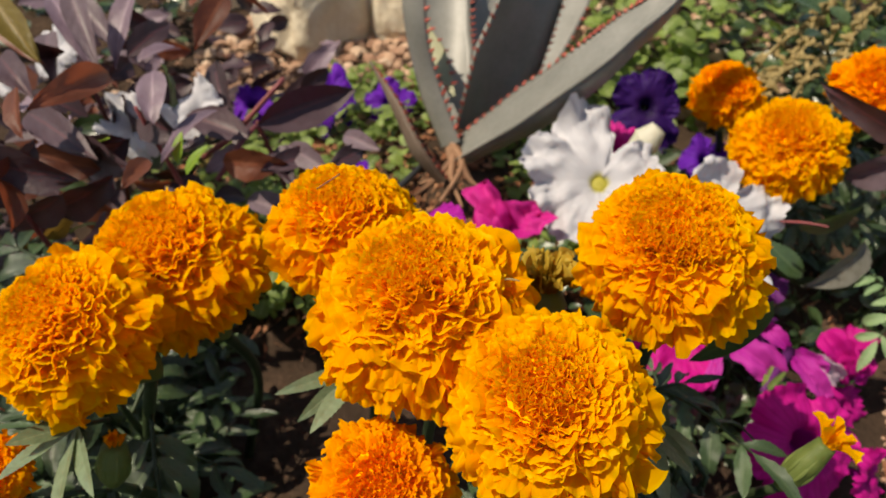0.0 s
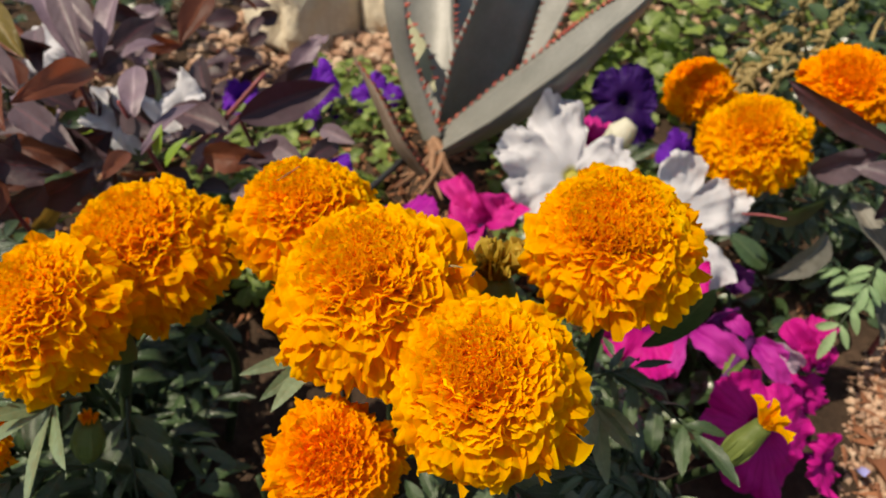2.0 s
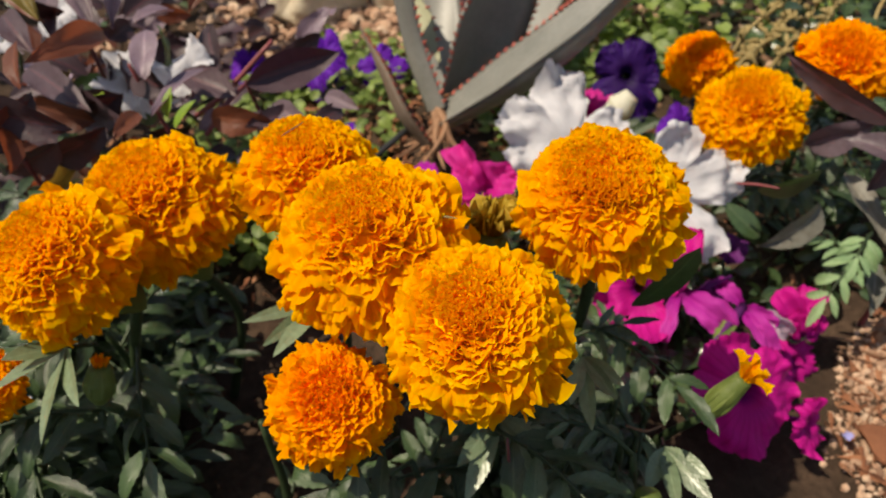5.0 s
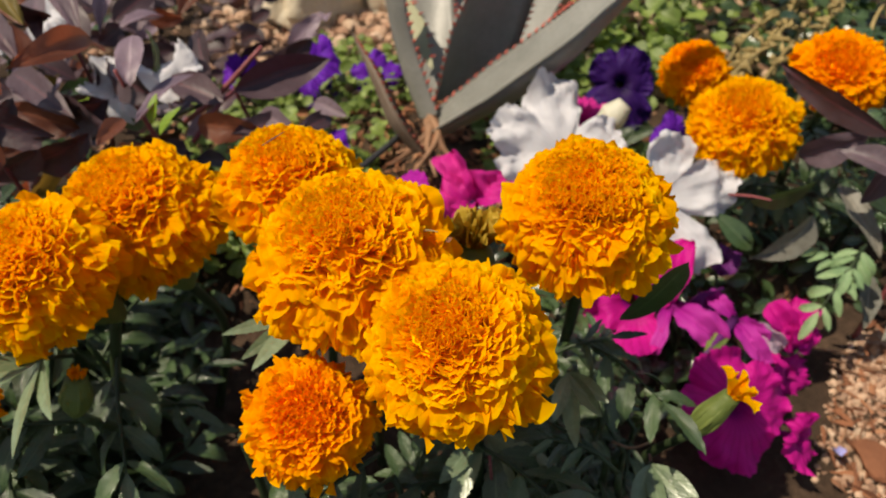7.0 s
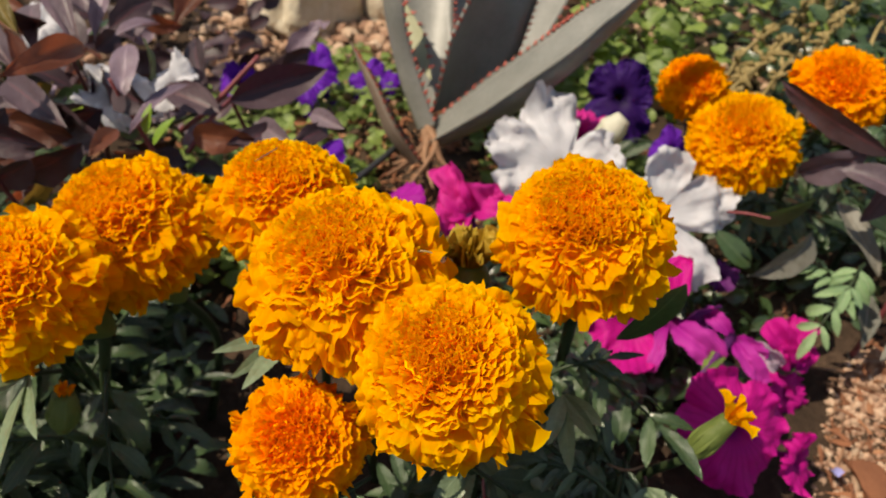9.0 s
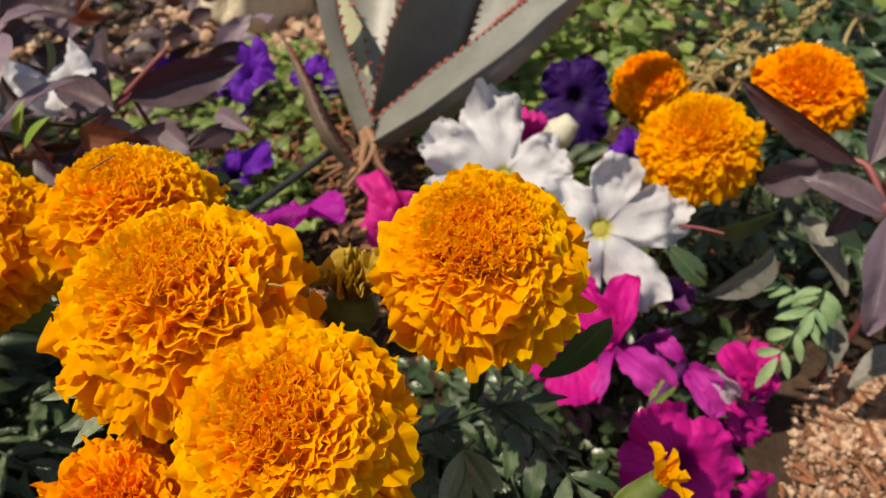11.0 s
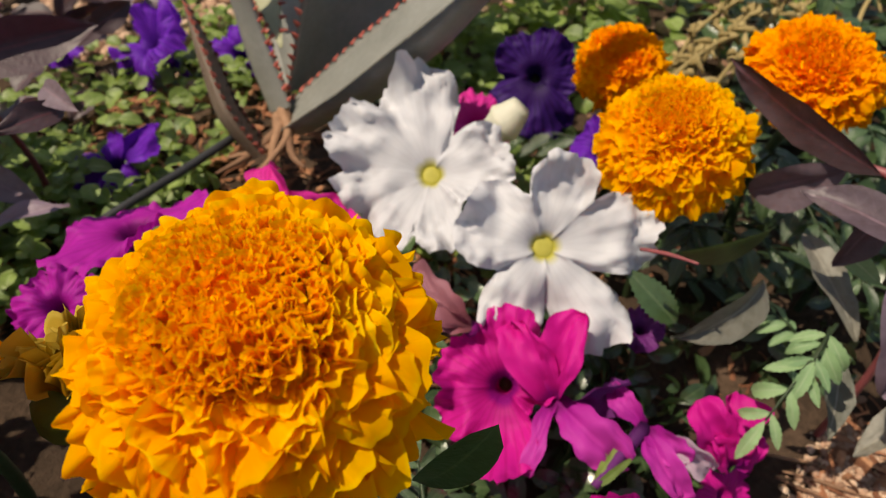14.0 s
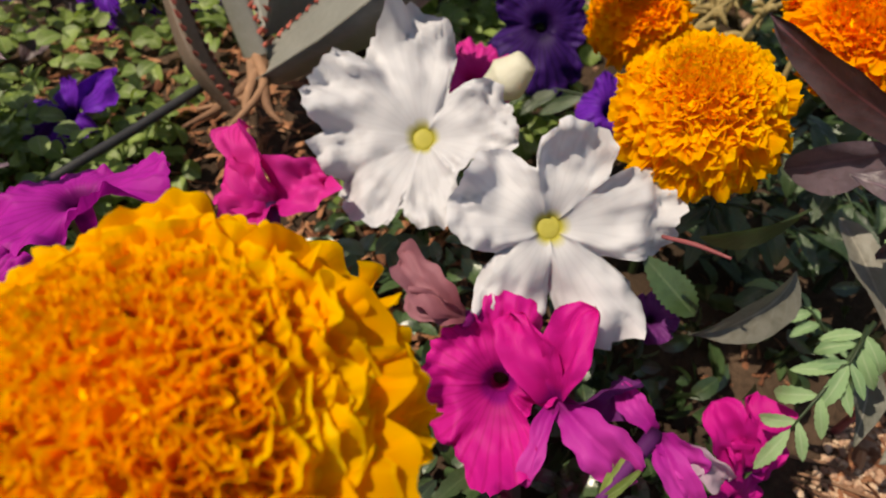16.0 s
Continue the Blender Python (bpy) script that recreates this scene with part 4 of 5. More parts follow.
PURPLE = "bushy plant with dusky purple and lavender leaves on red stems"
pl = purple_plant((-0.26, 0.47, 0.0), (-0.2094, 0.3975, 0.1898), PURPLE)
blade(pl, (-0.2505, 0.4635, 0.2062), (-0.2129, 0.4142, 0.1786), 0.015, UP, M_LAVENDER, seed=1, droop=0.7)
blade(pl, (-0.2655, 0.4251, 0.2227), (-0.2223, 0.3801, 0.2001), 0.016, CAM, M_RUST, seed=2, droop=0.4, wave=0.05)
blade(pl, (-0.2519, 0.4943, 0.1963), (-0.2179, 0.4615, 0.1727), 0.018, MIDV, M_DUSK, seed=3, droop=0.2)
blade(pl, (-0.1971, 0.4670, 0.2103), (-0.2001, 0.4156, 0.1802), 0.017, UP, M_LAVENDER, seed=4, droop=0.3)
blade(pl, (-0.1533, 0.5141, 0.1887), (-0.1686, 0.4701, 0.1674), 0.020, CAM, M_RUST, seed=6, droop=0.3)
blade(pl, (-0.1818, 0.3682, 0.2015), (-0.1986, 0.3106, 0.2107), 0.016, CAM, M_RUST, seed=7, droop=0.5, wave=0.06)
blade(pl, (-0.2032, 0.3175, 0.2189), (-0.1890, 0.2847, 0.2109), 0.012, CAM, M_RUST, seed=8, droop=0.2)
blade(pl, (-0.2255, 0.3540, 0.1846), (-0.1684, 0.3035, 0.1866), 0.017, MIDV, M_PURPLE, seed=10, droop=0.3)
blade(pl, (-0.2577, 0.4580, 0.1840), (-0.2311, 0.4003, 0.1775), 0.016, UP, M_DUSK, seed=14, droop=0.4)
blade(pl, (-0.2649, 0.4111, 0.1904), (-0.2279, 0.3679, 0.1856), 0.018, MIDV, M_PURPLE, seed=15)
blade(pl, (-0.2381, 0.4309, 0.1829), (-0.2464, 0.4007, 0.2092), 0.016, CAM, M_PURPLE, seed=16)
blade(pl, (-0.2103, 0.4578, 0.1683), (-0.1933, 0.5013, 0.1734), 0.018, CAM, M_PURPLE, seed=17)
blade(pl, (-0.2485, 0.3974, 0.2364), (-0.2132, 0.3621, 0.2098), 0.016, (0.5, -0.8, 0.1), M_OLIVE, seed=80, droop=0.3, label="yellowing olive leaf")
blade(pl, (-0.2244, 0.4394, 0.2241), (-0.1964, 0.3873, 0.1931), 0.014, MIDV, M_DUSK, seed=81, droop=0.3)
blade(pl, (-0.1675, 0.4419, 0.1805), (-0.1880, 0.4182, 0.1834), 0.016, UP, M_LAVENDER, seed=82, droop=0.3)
blade(pl, (-0.2239, 0.3530, 0.1834), (-0.1759, 0.3128, 0.1822), 0.017, (-0.2, -0.5, 0.85), M_DUSK, seed=83, droop=0.3, fold=0.5)
blade(pl, (-0.1947, 0.3362, 0.1634), (-0.1702, 0.3451, 0.1740), 0.018, (0.7, -0.7, 0.0), M_PURPLE, seed=84, droop=0.3)
p2 = purple_plant((-0.17, 0.40, 0.0), (-0.1713, 0.3649, 0.1820), PURPLE)
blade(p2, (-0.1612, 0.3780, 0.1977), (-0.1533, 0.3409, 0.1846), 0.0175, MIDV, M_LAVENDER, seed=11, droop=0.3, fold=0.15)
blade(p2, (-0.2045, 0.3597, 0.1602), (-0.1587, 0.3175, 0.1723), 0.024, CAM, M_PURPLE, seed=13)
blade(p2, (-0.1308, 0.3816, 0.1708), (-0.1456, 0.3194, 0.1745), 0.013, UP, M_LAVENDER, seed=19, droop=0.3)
blade(p2, (-0.1523, 0.3209, 0.1763), (-0.1573, 0.2946, 0.1760), 0.010, CAM, M_RUST, seed=20)
blade(p2, (-0.1613, 0.4833, 0.1520), (-0.1360, 0.4177, 0.1360), 0.020, CAM, M_PURPLE, seed=21)
blade(p2, (-0.1255, 0.3541, 0.1536), (-0.0884, 0.3530, 0.1523), 0.018, CAM, M_RUST, seed=23, droop=0.5)
blade(p2, (-0.1763, 0.3827, 0.1721), (-0.1395, 0.3441, 0.1728), 0.022, CAM, M_PURPLE, seed=24)
blade(p2, (-0.2009, 0.3362, 0.1634), (-0.1744, 0.3527, 0.1675), 0.022, CAM, M_PURPLE, seed=25)
blade(p2, (-0.1342, 0.3198, 0.1672), (-0.1224, 0.3301, 0.1794), 0.009, UP, M_LIME, seed=26, label="fresh lime green leaf")
blade(p2, (-0.1405, 0.3278, 0.1690), (-0.1384, 0.3390, 0.1823), 0.007, UP, M_LIME, seed=27, label="fresh lime green leaf")
blade(p2, (-0.1809, 0.3451, 0.1740), (-0.1978, 0.3418, 0.1700), 0.008, UP, M_LIME, seed=28, label="fresh lime green leaf")
put("stalk", tube_mesh("stalk", [Vector(p) - p2.location for p in ((-0.1662, 0.4322, 0.1054), (-0.1391, 0.4256, 0.1287), (-0.1041, 0.4403, 0.1613))], [0.0022, 0.0022, 0.0016], 7, 5), M_REDSTEM, p2)
p3 = purple_plant((-0.13, 0.46, 0.0), (-0.1162, 0.4037, 0.1505), "purple plant with one broad dark leaf")
blade(p3, (-0.1150, 0.3977, 0.1511), (-0.0568, 0.4348, 0.1564), 0.026, (0.25, -0.85, 0.4), M_PURPLE, seed=29, droop=-0.3, fold=0.65, wave=0.04, crinkle=0.08)
blade(p3, (-0.1162, 0.3796, 0.1529), (-0.1604, 0.4060, 0.1532), 0.020, MIDV, M_PURPLE, seed=30)
put("stalk", tube_mesh("stalk", [Vector(p) - p3.location for p in ((-0.1318, 0.3551, 0.1392), (-0.1213, 0.3775, 0.1503), (-0.1150, 0.3977, 0.1511))], [0.0018, 0.0018, 0.0016], 7, 5), M_REDSTEM, p3)
blade(p3, (-0.1334, 0.4066, 0.0884), (-0.0787, 0.3779, 0.0880), 0.018, MIDV, M_DUSK, seed=131, droop=0.3)
blade(p3, (-0.0978, 0.3629, 0.0858), (-0.0671, 0.3790, 0.0896), 0.014, UP, M_LAVENDER, seed=132, droop=0.4)
for k, (b, e, w, mat) in enumerate((
        ((-0.0746, 0.3682, 0.1494), (-0.1029, 0.3443, 0.1530), 0.013, M_PURPLE), ((-0.0905, 0.3714, 0.1532), (-0.0623, 0.3432, 0.1512), 0.014, M_DUSK),
        ((-0.0481, 0.3698, 0.1508), (-0.0657, 0.3449, 0.1532), 0.012, M_PURPLE), ((-0.0589, 0.3779, 0.1560), (-0.0352, 0.3580, 0.1580), 0.011, M_DUSK), ((-0.1046, 0.3676, 0.1492), (-0.0825, 0.3379, 0.1456), 0.013, M_PURPLE))):
    blade(p3, b, e, w, MIDV + Vector((0.5 * (-1) ** k, 0, 0)), mat, seed=140 + k, droop=0.3, fold=0.4)
p4 = purple_plant((-0.21, 0.31, 0.0), (-0.1969, 0.2740, 0.1827), "shaded plant with dark purple leaves")
AWAY = Vector((0.80, -0.60, -0.05))
blade(p4, (-0.2139, 0.2798, 0.2051), (-0.1681, 0.2808, 0.1907), 0.022, AWAY, M_PURPLE, seed=9, droop=0.3, wave=0.06)
blade(p4, (-0.2088, 0.2660, 0.1886), (-0.1890, 0.2925, 0.2047), 0.022, AWAY, M_PURPLE, seed=31, wave=0.06)
blade(p4, (-0.1919, 0.2875, 0.1676), (-0.1659, 0.3074, 0.1757), 0.020, AWAY, M_PURPLE, seed=32, wave=0.06)
blade(p4, (-0.1974, 0.2725, 0.1964), (-0.1877, 0.2500, 0.1851), 0.013, AWAY, M_RUST, seed=33)
blade(p4, (-0.1812, 0.2847, 0.1798), (-0.2080, 0.2752, 0.1685), 0.020, AWAY, M_PURPLE, seed=34)
blade(p4, (-0.2113, 0.3232, 0.1790), (-0.1809, 0.3259, 0.1667), 0.020, AWAY, M_RUST, seed=35, wave=0.06)
for k in range(50):
    b = Vector((rng.uniform(-0.36, -0.13), rng.uniform(0.33, 0.45), rng.uniform(0.02, 0.085)))
    a = rng.uniform(0, 6.28)
    blade((p4, p2)[k % 2], b, b + Vector((math.cos(a) * 0.034, math.sin(a) * 0.022, rng.uniform(-0.015, 0.025))), rng.uniform(0.012, 0.019), AWAY + Vector(rng.normal(0, 0.55, 3)) if k % 3 else MIDV, (M_PURPLE, M_RUST, M_DUSK, M_PURPLE, M_OLIVE, M_LEAF)[k % 6], seed=300 + k, nu=5, nv=8, wave=0.07, fold=0.4)
# dark leafy depth behind the left group
for k in range(120):
    x, y = (rng.uniform(-0.50, -0.11), rng.uniform(0.42, 0.74)) if k % 3 else (rng.uniform(-0.34, -0.16), rng.uniform(0.52, 0.80))
    b = Vector((x, y, rng.uniform(0.02, 0.12)))
    a = rng.uniform(0, 6.28)
    blade((pl, p2, p3)[k % 3], b, b + Vector((math.cos(a) * 0.035, math.sin(a) * 0.025, rng.uniform(-0.01, 0.03))), rng.uniform(0.014, 0.021), MIDV + Vector(rng.normal(0, 0.5, 3)), (M_PURPLE, M_PURPLE, M_DUSK, M_PURPLE, M_LAVENDER, M_RUST)[k % 6], seed=60 + k, nu=5, nv=8, wave=0.05, fold=0.35)

for k in range(70):
    b = Vector((rng.uniform(-0.40, -0.17), rng.uniform(0.33, 0.50), rng.uniform(0.06, 0.15)))
    a = rng.uniform(0, 6.28)
    blade((pl, p4)[k % 2], b, b + Vector((math.cos(a) * 0.038, math.sin(a) * 0.026, rng.uniform(-0.02, 0.02))), rng.uniform(0.013, 0.020), AWAY + Vector(rng.normal(0, 0.6, 3)), (M_PURPLE, M_PURPLE, M_LEAF, M_DUSK, M_PURPLE, M_RUST, M_OLIVE)[k % 7], seed=900 + k, nu=5, nv=8, wave=0.07, fold=0.4)

pr = purple_plant((0.315, 0.335, 0.0), (0.2913, 0.3209, 0.1475), "purple-leaved plant beside the gravel")
C0 = (0.2905, 0.3209, 0.1475)
blade(pr, C0, (0.2927, 0.2949, 0.0891), 0.030, (0.15, -0.75, 0.6), M_LAVENDER, seed=41, droop=0.35, fold=0.2)
blade(pr, (0.2780, 0.3419, 0.1635), (0.2447, 0.4339, 0.1613), 0.018, (-0.30, -0.95, 0.0), M_PURPLE, seed=42, droop=0.2, fold=0.3)
blade(pr, (0.2835, 0.3420, 0.1638), (0.3002, 0.3812, 0.1922), 0.017, MIDV, M_DUSK, seed=43)
blade(pr, C0, (0.2525, 0.3450, 0.1514), 0.018, MIDV, M_DUSK, seed=44, droop=0.4)
blade(pr, C0, (0.3258, 0.3055, 0.1535), 0.026, MIDV, M_DUSK, seed=45)
blade(pr, (0.2795, 0.3720, 0.1070), (0.2965, 0.3263, 0.0857), 0.015, MIDV, M_GREY, seed=46, wave=0.06)
blade(pr, (0.3408, 0.3142, 0.0578), (0.3046, 0.2984, 0.0391), 0.017, UP, M_GREY, seed=47, droop=0.4)
blade(pr, (0.3012, 0.3339, 0.0642), (0.2927, 0.3030, 0.0441), 0.013, MIDV, M_GREY, seed=48, wave=0.08)
blade(pr, (0.2541, 0.3429, 0.1036), (0.2135, 0.3215, 0.0861), 0.017, (0.55, -0.60, 0.50), M_GREY, seed=49, droop=0.9, fold=0.5)
blade(pr, (0.2489, 0.3763, 0.1263), (0.2771, 0.3603, 0.1541), 0.022, CAM, M_DUSK, seed=50)
blade(pr, (0.2894, 0.3447, 0.1518), (0.2779, 0.3408, 0.1169), 0.016, CAM, M_DUSK, seed=51)
blade(pr, (0.2665, 0.3740, 0.1089), (0.2186, 0.3571, 0.1038), 0.028, (0.75, -0.60, -0.25), M_LEAF, seed=52)
put("stalk", tube_mesh("stalk", [Vector(p) - pr.location for p in (C0, (0.2836, 0.3402, 0.1617), (0.2764, 0.3479, 0.1627))], [0.002, 0.002, 0.0016], 7, 5), M_REDSTEM, pr)

# ---------------------------------------------------------------- buds and spent flowers
def marigold_bud(base, tip, R, foot, label, tuft=9, tone="gold", splay=0.7):
    t = thing("marigold_bud", foot, label, "flower bud")
    o = t.location
    a, b = Vector(base) - o, Vector(tip) - o
    d = (b - a)
    put("calyx", tube_mesh("calyx", [a, a.lerp(b, 0.25), a.lerp(b, 0.6), b], [R * 0.40, R * 0.88, R, R * 0.70], 12, 5), M_CALYX, t, None, "swollen green calyx")
    ax = d.normalized()
    for k in range(7 if R < 0.008 else 0):
        turn = Matrix.Rotation(k * 0.8976, 3, ax) @ ax.orthogonal().normalized()
        put("sepal", tube_mesh("sepal", [a.lerp(b, 0.12) + turn * R * 0.52, a.lerp(b, 0.45) + turn * R * 0.90, b + turn * R * 0.62], [R * 0.10, R * 0.20, R * 0.06], 5, 4), M_CALYX, t)
    for k in range(tuft):
        an = k * 2.4
        side = ax.orthogonal().normalized()
        side = Matrix.Rotation(an, 3, ax) @ side
        p = b + side * R * 0.45 * math.sqrt((k + 0.5) / tuft) - ax * R * 0.2
        ln = R * rng.uniform(0.9, 1.5) * (0.55 + 1.2 * splay)
        put("petal", PETALS[tone][1][k % 10], None, t, frame_on(p, ax + side * rng.uniform(0.1, 1.0) * splay, -side, (ln * 0.30, ln, ln)))
    put("stem", tube_mesh("stem", [a, a * 0.5 + Vector((0.004, 0.01, 0)), (0, 0, -0.005)], [R * 0.34, 0.0026, 0.003], 8, 6), M_STEM, t)
    return t


marigold_bud((0.1283, 0.1574, 0.1337), (0.1424, 0.1623, 0.1542), 0.0054, (0.12, 0.20, 0.0), "green marigold bud opening with yellow petal tips", 13, "gold", 0.85)
marigold_bud((-0.1289, 0.1614, 0.1291), (-0.1267, 0.1688, 0.1450), 0.0065, (-0.13, 0.20, 0.0), "closed green marigold bud with an orange tip", 14, "orange", 0.1)
marigold_bud((0.0365, 0.1978, 0.1834), (0.0376, 0.2022, 0.1959), 0.0100, (0.045, 0.24, 0.0), "spent marigold head with withered yellow tips", 44, "withered", 0.6)
marigold_bud((0.1038, 0.1195, 0.1093), (0.1025, 0.1268, 0.1250), 0.007, (0.09, 0.13, 0.0), "closed green marigold bud among leaves", 0)
wb = thing("petunia_bud", (0.15, 0.49, 0.0), "creamy white furled petunia bud", "flower bud")
put("corolla", tube_mesh("bud", [Vector(p) - wb.location for p in ((0.1304, 0.4432, 0.1014), (0.1422, 0.4445, 0.1106), (0.1501, 0.4462, 0.1204))], [0.004, 0.011, 0.006], 12, 6), plain_material("cream_bud", [(0.3, (0.6, 0.6, 0.45)), (0.7, (0.8, 0.78, 0.66))], 60, 0.6, glow=(0.6, 0.6, 0.3)), wb)
put("stem", tube_mesh("stem", [Vector((0.1329, 0.4643, 0.0875)) - wb.location, (0, 0, -0.005)], [0.0022, 0.0018], 6, 5), M_STEM, wb)

# ---------------------------------------------------------------- leafy shoots under the blooms
def shoot(foot, height, n, size, lean=(0, 0), light=False, label="leafy dark green marigold shoot with toothed leaflets"):
    t = thing("marigold_shoot", foot, label, "plant", "marigold shoots")
    top = Vector((lean[0], lean[1], height))
    put("stem", tube_mesh("stem", [(0, 0, -0.005), top * 0.5 + Vector((0.004, 0.003, 0)), top], [0.0028, 0.0024, 0.0014], 7, 5), M_STEM, t)
    r = np.random.default_rng(abs(int(foot[0] * 1e4)) + 17 * abs(int(foot[1] * 1e4)))
    for k in range(n):
        f = 0.30 + 0.70 * k / max(1, n - 1)
        q = t.location + top * f
        a = k * 2.4 + r.uniform(0, 1.5)
        d = Vector((math.cos(a), math.sin(a), r.uniform(-0.1, 0.5)))
        if 0.085 < foot[0] < 0.15:
            d.x = -abs(d.x)                     # the side by the gravel stays bare
        pinnate(t, q, q + d * r.uniform(0.035, 0.055) * min(1.0, size / 0.026), Vector((0, 0, 1)) - d * 0.25, size * r.uniform(0.85, 1.1), 4, light)
    return t


for k in range(34):
    x = -0.34 + 0.52 * ((k * 0.618) % 1.0)
    y = 0.0 + 0.30 * ((k * 0.381 + 0.13) % 1.0)
    if -0.145 < x < -0.0 and y < 0.26 or y > 0.20 and x > 0.06 or x > 0.115:
        continue
    shoot((x, y, 0), rng.uniform(0.06, 0.12), 5, rng.uniform(0.022, 0.030), (rng.normal(0, 0.012), rng.normal(0, 0.012)))
for x, y, h in ((0.25, 0.42, 0.08), (0.29, 0.47, 0.09), (0.33, 0.42, 0.08), (0.36, 0.50, 0.09)):
    shoot((x, y, 0), h, 5, 0.020)
for k in range(8):
    shoot((0.06 + 0.06 * ((k * 0.618) % 1.0), 0.13 + 0.08 * ((k * 0.381) % 1.0), 0), rng.uniform(0.09, 0.14), 6, rng.uniform(0.014, 0.019), (rng.normal(0, 0.012), rng.normal(0, 0.012)))
br = shoot((0.29, 0.37, 0), 0.045, 2, 0.018, (0.01, -0.01), True, "young light green marigold shoot beside the gravel")
pinnate(br, (0.2850, 0.3282, 0.0940), (0.2525, 0.2935, 0.0693), (-0.3, -0.5, 0.8), 0.019, 4, True)
pinnate(br, (0.2826, 0.3271, 0.0927), (0.2711, 0.3106, 0.0889), (-0.3, -0.5, 0.8), 0.018, 2, True)
blade(br, (0.2843, 0.3494, 0.1182), (0.2968, 0.3326, 0.1143), 0.010, LITE, M_MINT, seed=90)
blade(br, (0.2189, 0.3329, 0.0835), (0.1954, 0.3479, 0.1004), 0.015, LITE, M_LEAF, seed=91, serrate=0.15, nv=25)
# leaves that stand out below the front blooms; fans painted as if sunlit
def leaf_fan(parent, base, tips, width, face):
    """One toothed leaf seen flat: long leaflets spreading from the end of a short stalk."""
    o = parent.location
    start = Vector(base) + Vector((0.004, 0.012, -0.012))
    rib = put("leaf", tube_mesh("midrib", [start - o, (start + Vector(base)) * 0.5 - o, Vector(base) - o], [0.0012, 0.0010, 0.0008], 6, 4), M_STEM, parent)
    for k, tip in enumerate(tips):
        b = blade(parent, base, tip, width * (1 + 0.12 * math.sin(k * 2.1)), Vector(face) + Vector(rng.normal(0, 0.10, 3)), M_LEAF_LIT, "leaflet", seed=70 + k, nu=7, nv=31, droop=0.15, fold=0.18, serrate=0.10, belly=0.5)
        b.parent = rib
    return rib


fa = shoot((-0.15, 0.165, 0), 0.11, 2, 0.026, (0.012, 0.006))
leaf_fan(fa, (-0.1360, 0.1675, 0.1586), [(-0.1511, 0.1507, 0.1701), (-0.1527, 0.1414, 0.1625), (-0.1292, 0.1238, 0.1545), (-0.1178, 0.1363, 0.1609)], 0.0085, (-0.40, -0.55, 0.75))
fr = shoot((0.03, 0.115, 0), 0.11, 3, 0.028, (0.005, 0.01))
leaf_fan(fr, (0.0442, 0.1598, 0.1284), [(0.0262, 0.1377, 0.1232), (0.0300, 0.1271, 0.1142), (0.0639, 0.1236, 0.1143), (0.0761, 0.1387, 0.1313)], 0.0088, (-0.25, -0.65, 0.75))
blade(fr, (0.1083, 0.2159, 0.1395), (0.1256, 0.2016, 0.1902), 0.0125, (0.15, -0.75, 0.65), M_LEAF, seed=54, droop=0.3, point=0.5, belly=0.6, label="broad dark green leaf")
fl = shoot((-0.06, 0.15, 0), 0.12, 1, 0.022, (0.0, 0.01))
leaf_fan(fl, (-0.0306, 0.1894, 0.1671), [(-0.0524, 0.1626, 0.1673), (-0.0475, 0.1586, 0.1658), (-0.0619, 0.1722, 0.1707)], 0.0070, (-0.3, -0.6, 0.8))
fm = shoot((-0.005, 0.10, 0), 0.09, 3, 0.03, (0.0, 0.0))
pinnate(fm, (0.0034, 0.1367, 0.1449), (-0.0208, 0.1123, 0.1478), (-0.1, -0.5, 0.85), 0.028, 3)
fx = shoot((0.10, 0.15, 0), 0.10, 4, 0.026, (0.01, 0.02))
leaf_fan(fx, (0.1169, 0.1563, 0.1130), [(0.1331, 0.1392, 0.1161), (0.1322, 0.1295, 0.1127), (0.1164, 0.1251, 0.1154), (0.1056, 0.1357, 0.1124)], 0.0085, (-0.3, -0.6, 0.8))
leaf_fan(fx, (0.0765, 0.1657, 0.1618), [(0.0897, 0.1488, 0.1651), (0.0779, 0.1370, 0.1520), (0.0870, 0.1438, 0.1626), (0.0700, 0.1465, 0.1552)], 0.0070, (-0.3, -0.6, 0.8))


for x, y, h in ((0.055, 0.175, 0.07), (0.085, 0.155, 0.08), (0.105, 0.195, 0.07), (0.075, 0.235, 0.06), (0.115, 0.235, 0.05), (0.05, 0.14, 0.06)):
    shoot((x, y, 0), h, 5, 0.020)


for k in range(10):
    shoot((-0.215 + 0.065 * ((k * 0.618) % 1.0), 0.06 + 0.17 * ((k * 0.381) % 1.0), 0), 0.07 + 0.05 * ((k * 0.27) % 1.0), 5, 0.026)
for x, y, h in ((0.098, 0.200, 0.105), (0.106, 0.225, 0.08), (0.090, 0.175, 0.12), (0.112, 0.190, 0.09), (0.100, 0.245, 0.08)):
    shoot((x, y, 0), h, 9, 0.014, (0.008, 0.0))


# unseen shoots beyond the left edge, added to shade the low leaves
for k in range(5):
    shoot((-0.225 - 0.075 * ((k * 0.618) % 1.0), 0.05 + 0.18 * ((k * 0.381 + 0.2) % 1.0), 0), 0.11 + 0.04 * ((k * 0.27) % 1.0), 5, 0.030, (0.0, -0.01))
# shoots tucked behind the left blooms, added to keep sun off the soil
for x, y, h in ((-0.185, 0.250, 0.12), (-0.190, 0.275, 0.13)):
    shoot((x, y, 0), h, 7, 0.030)


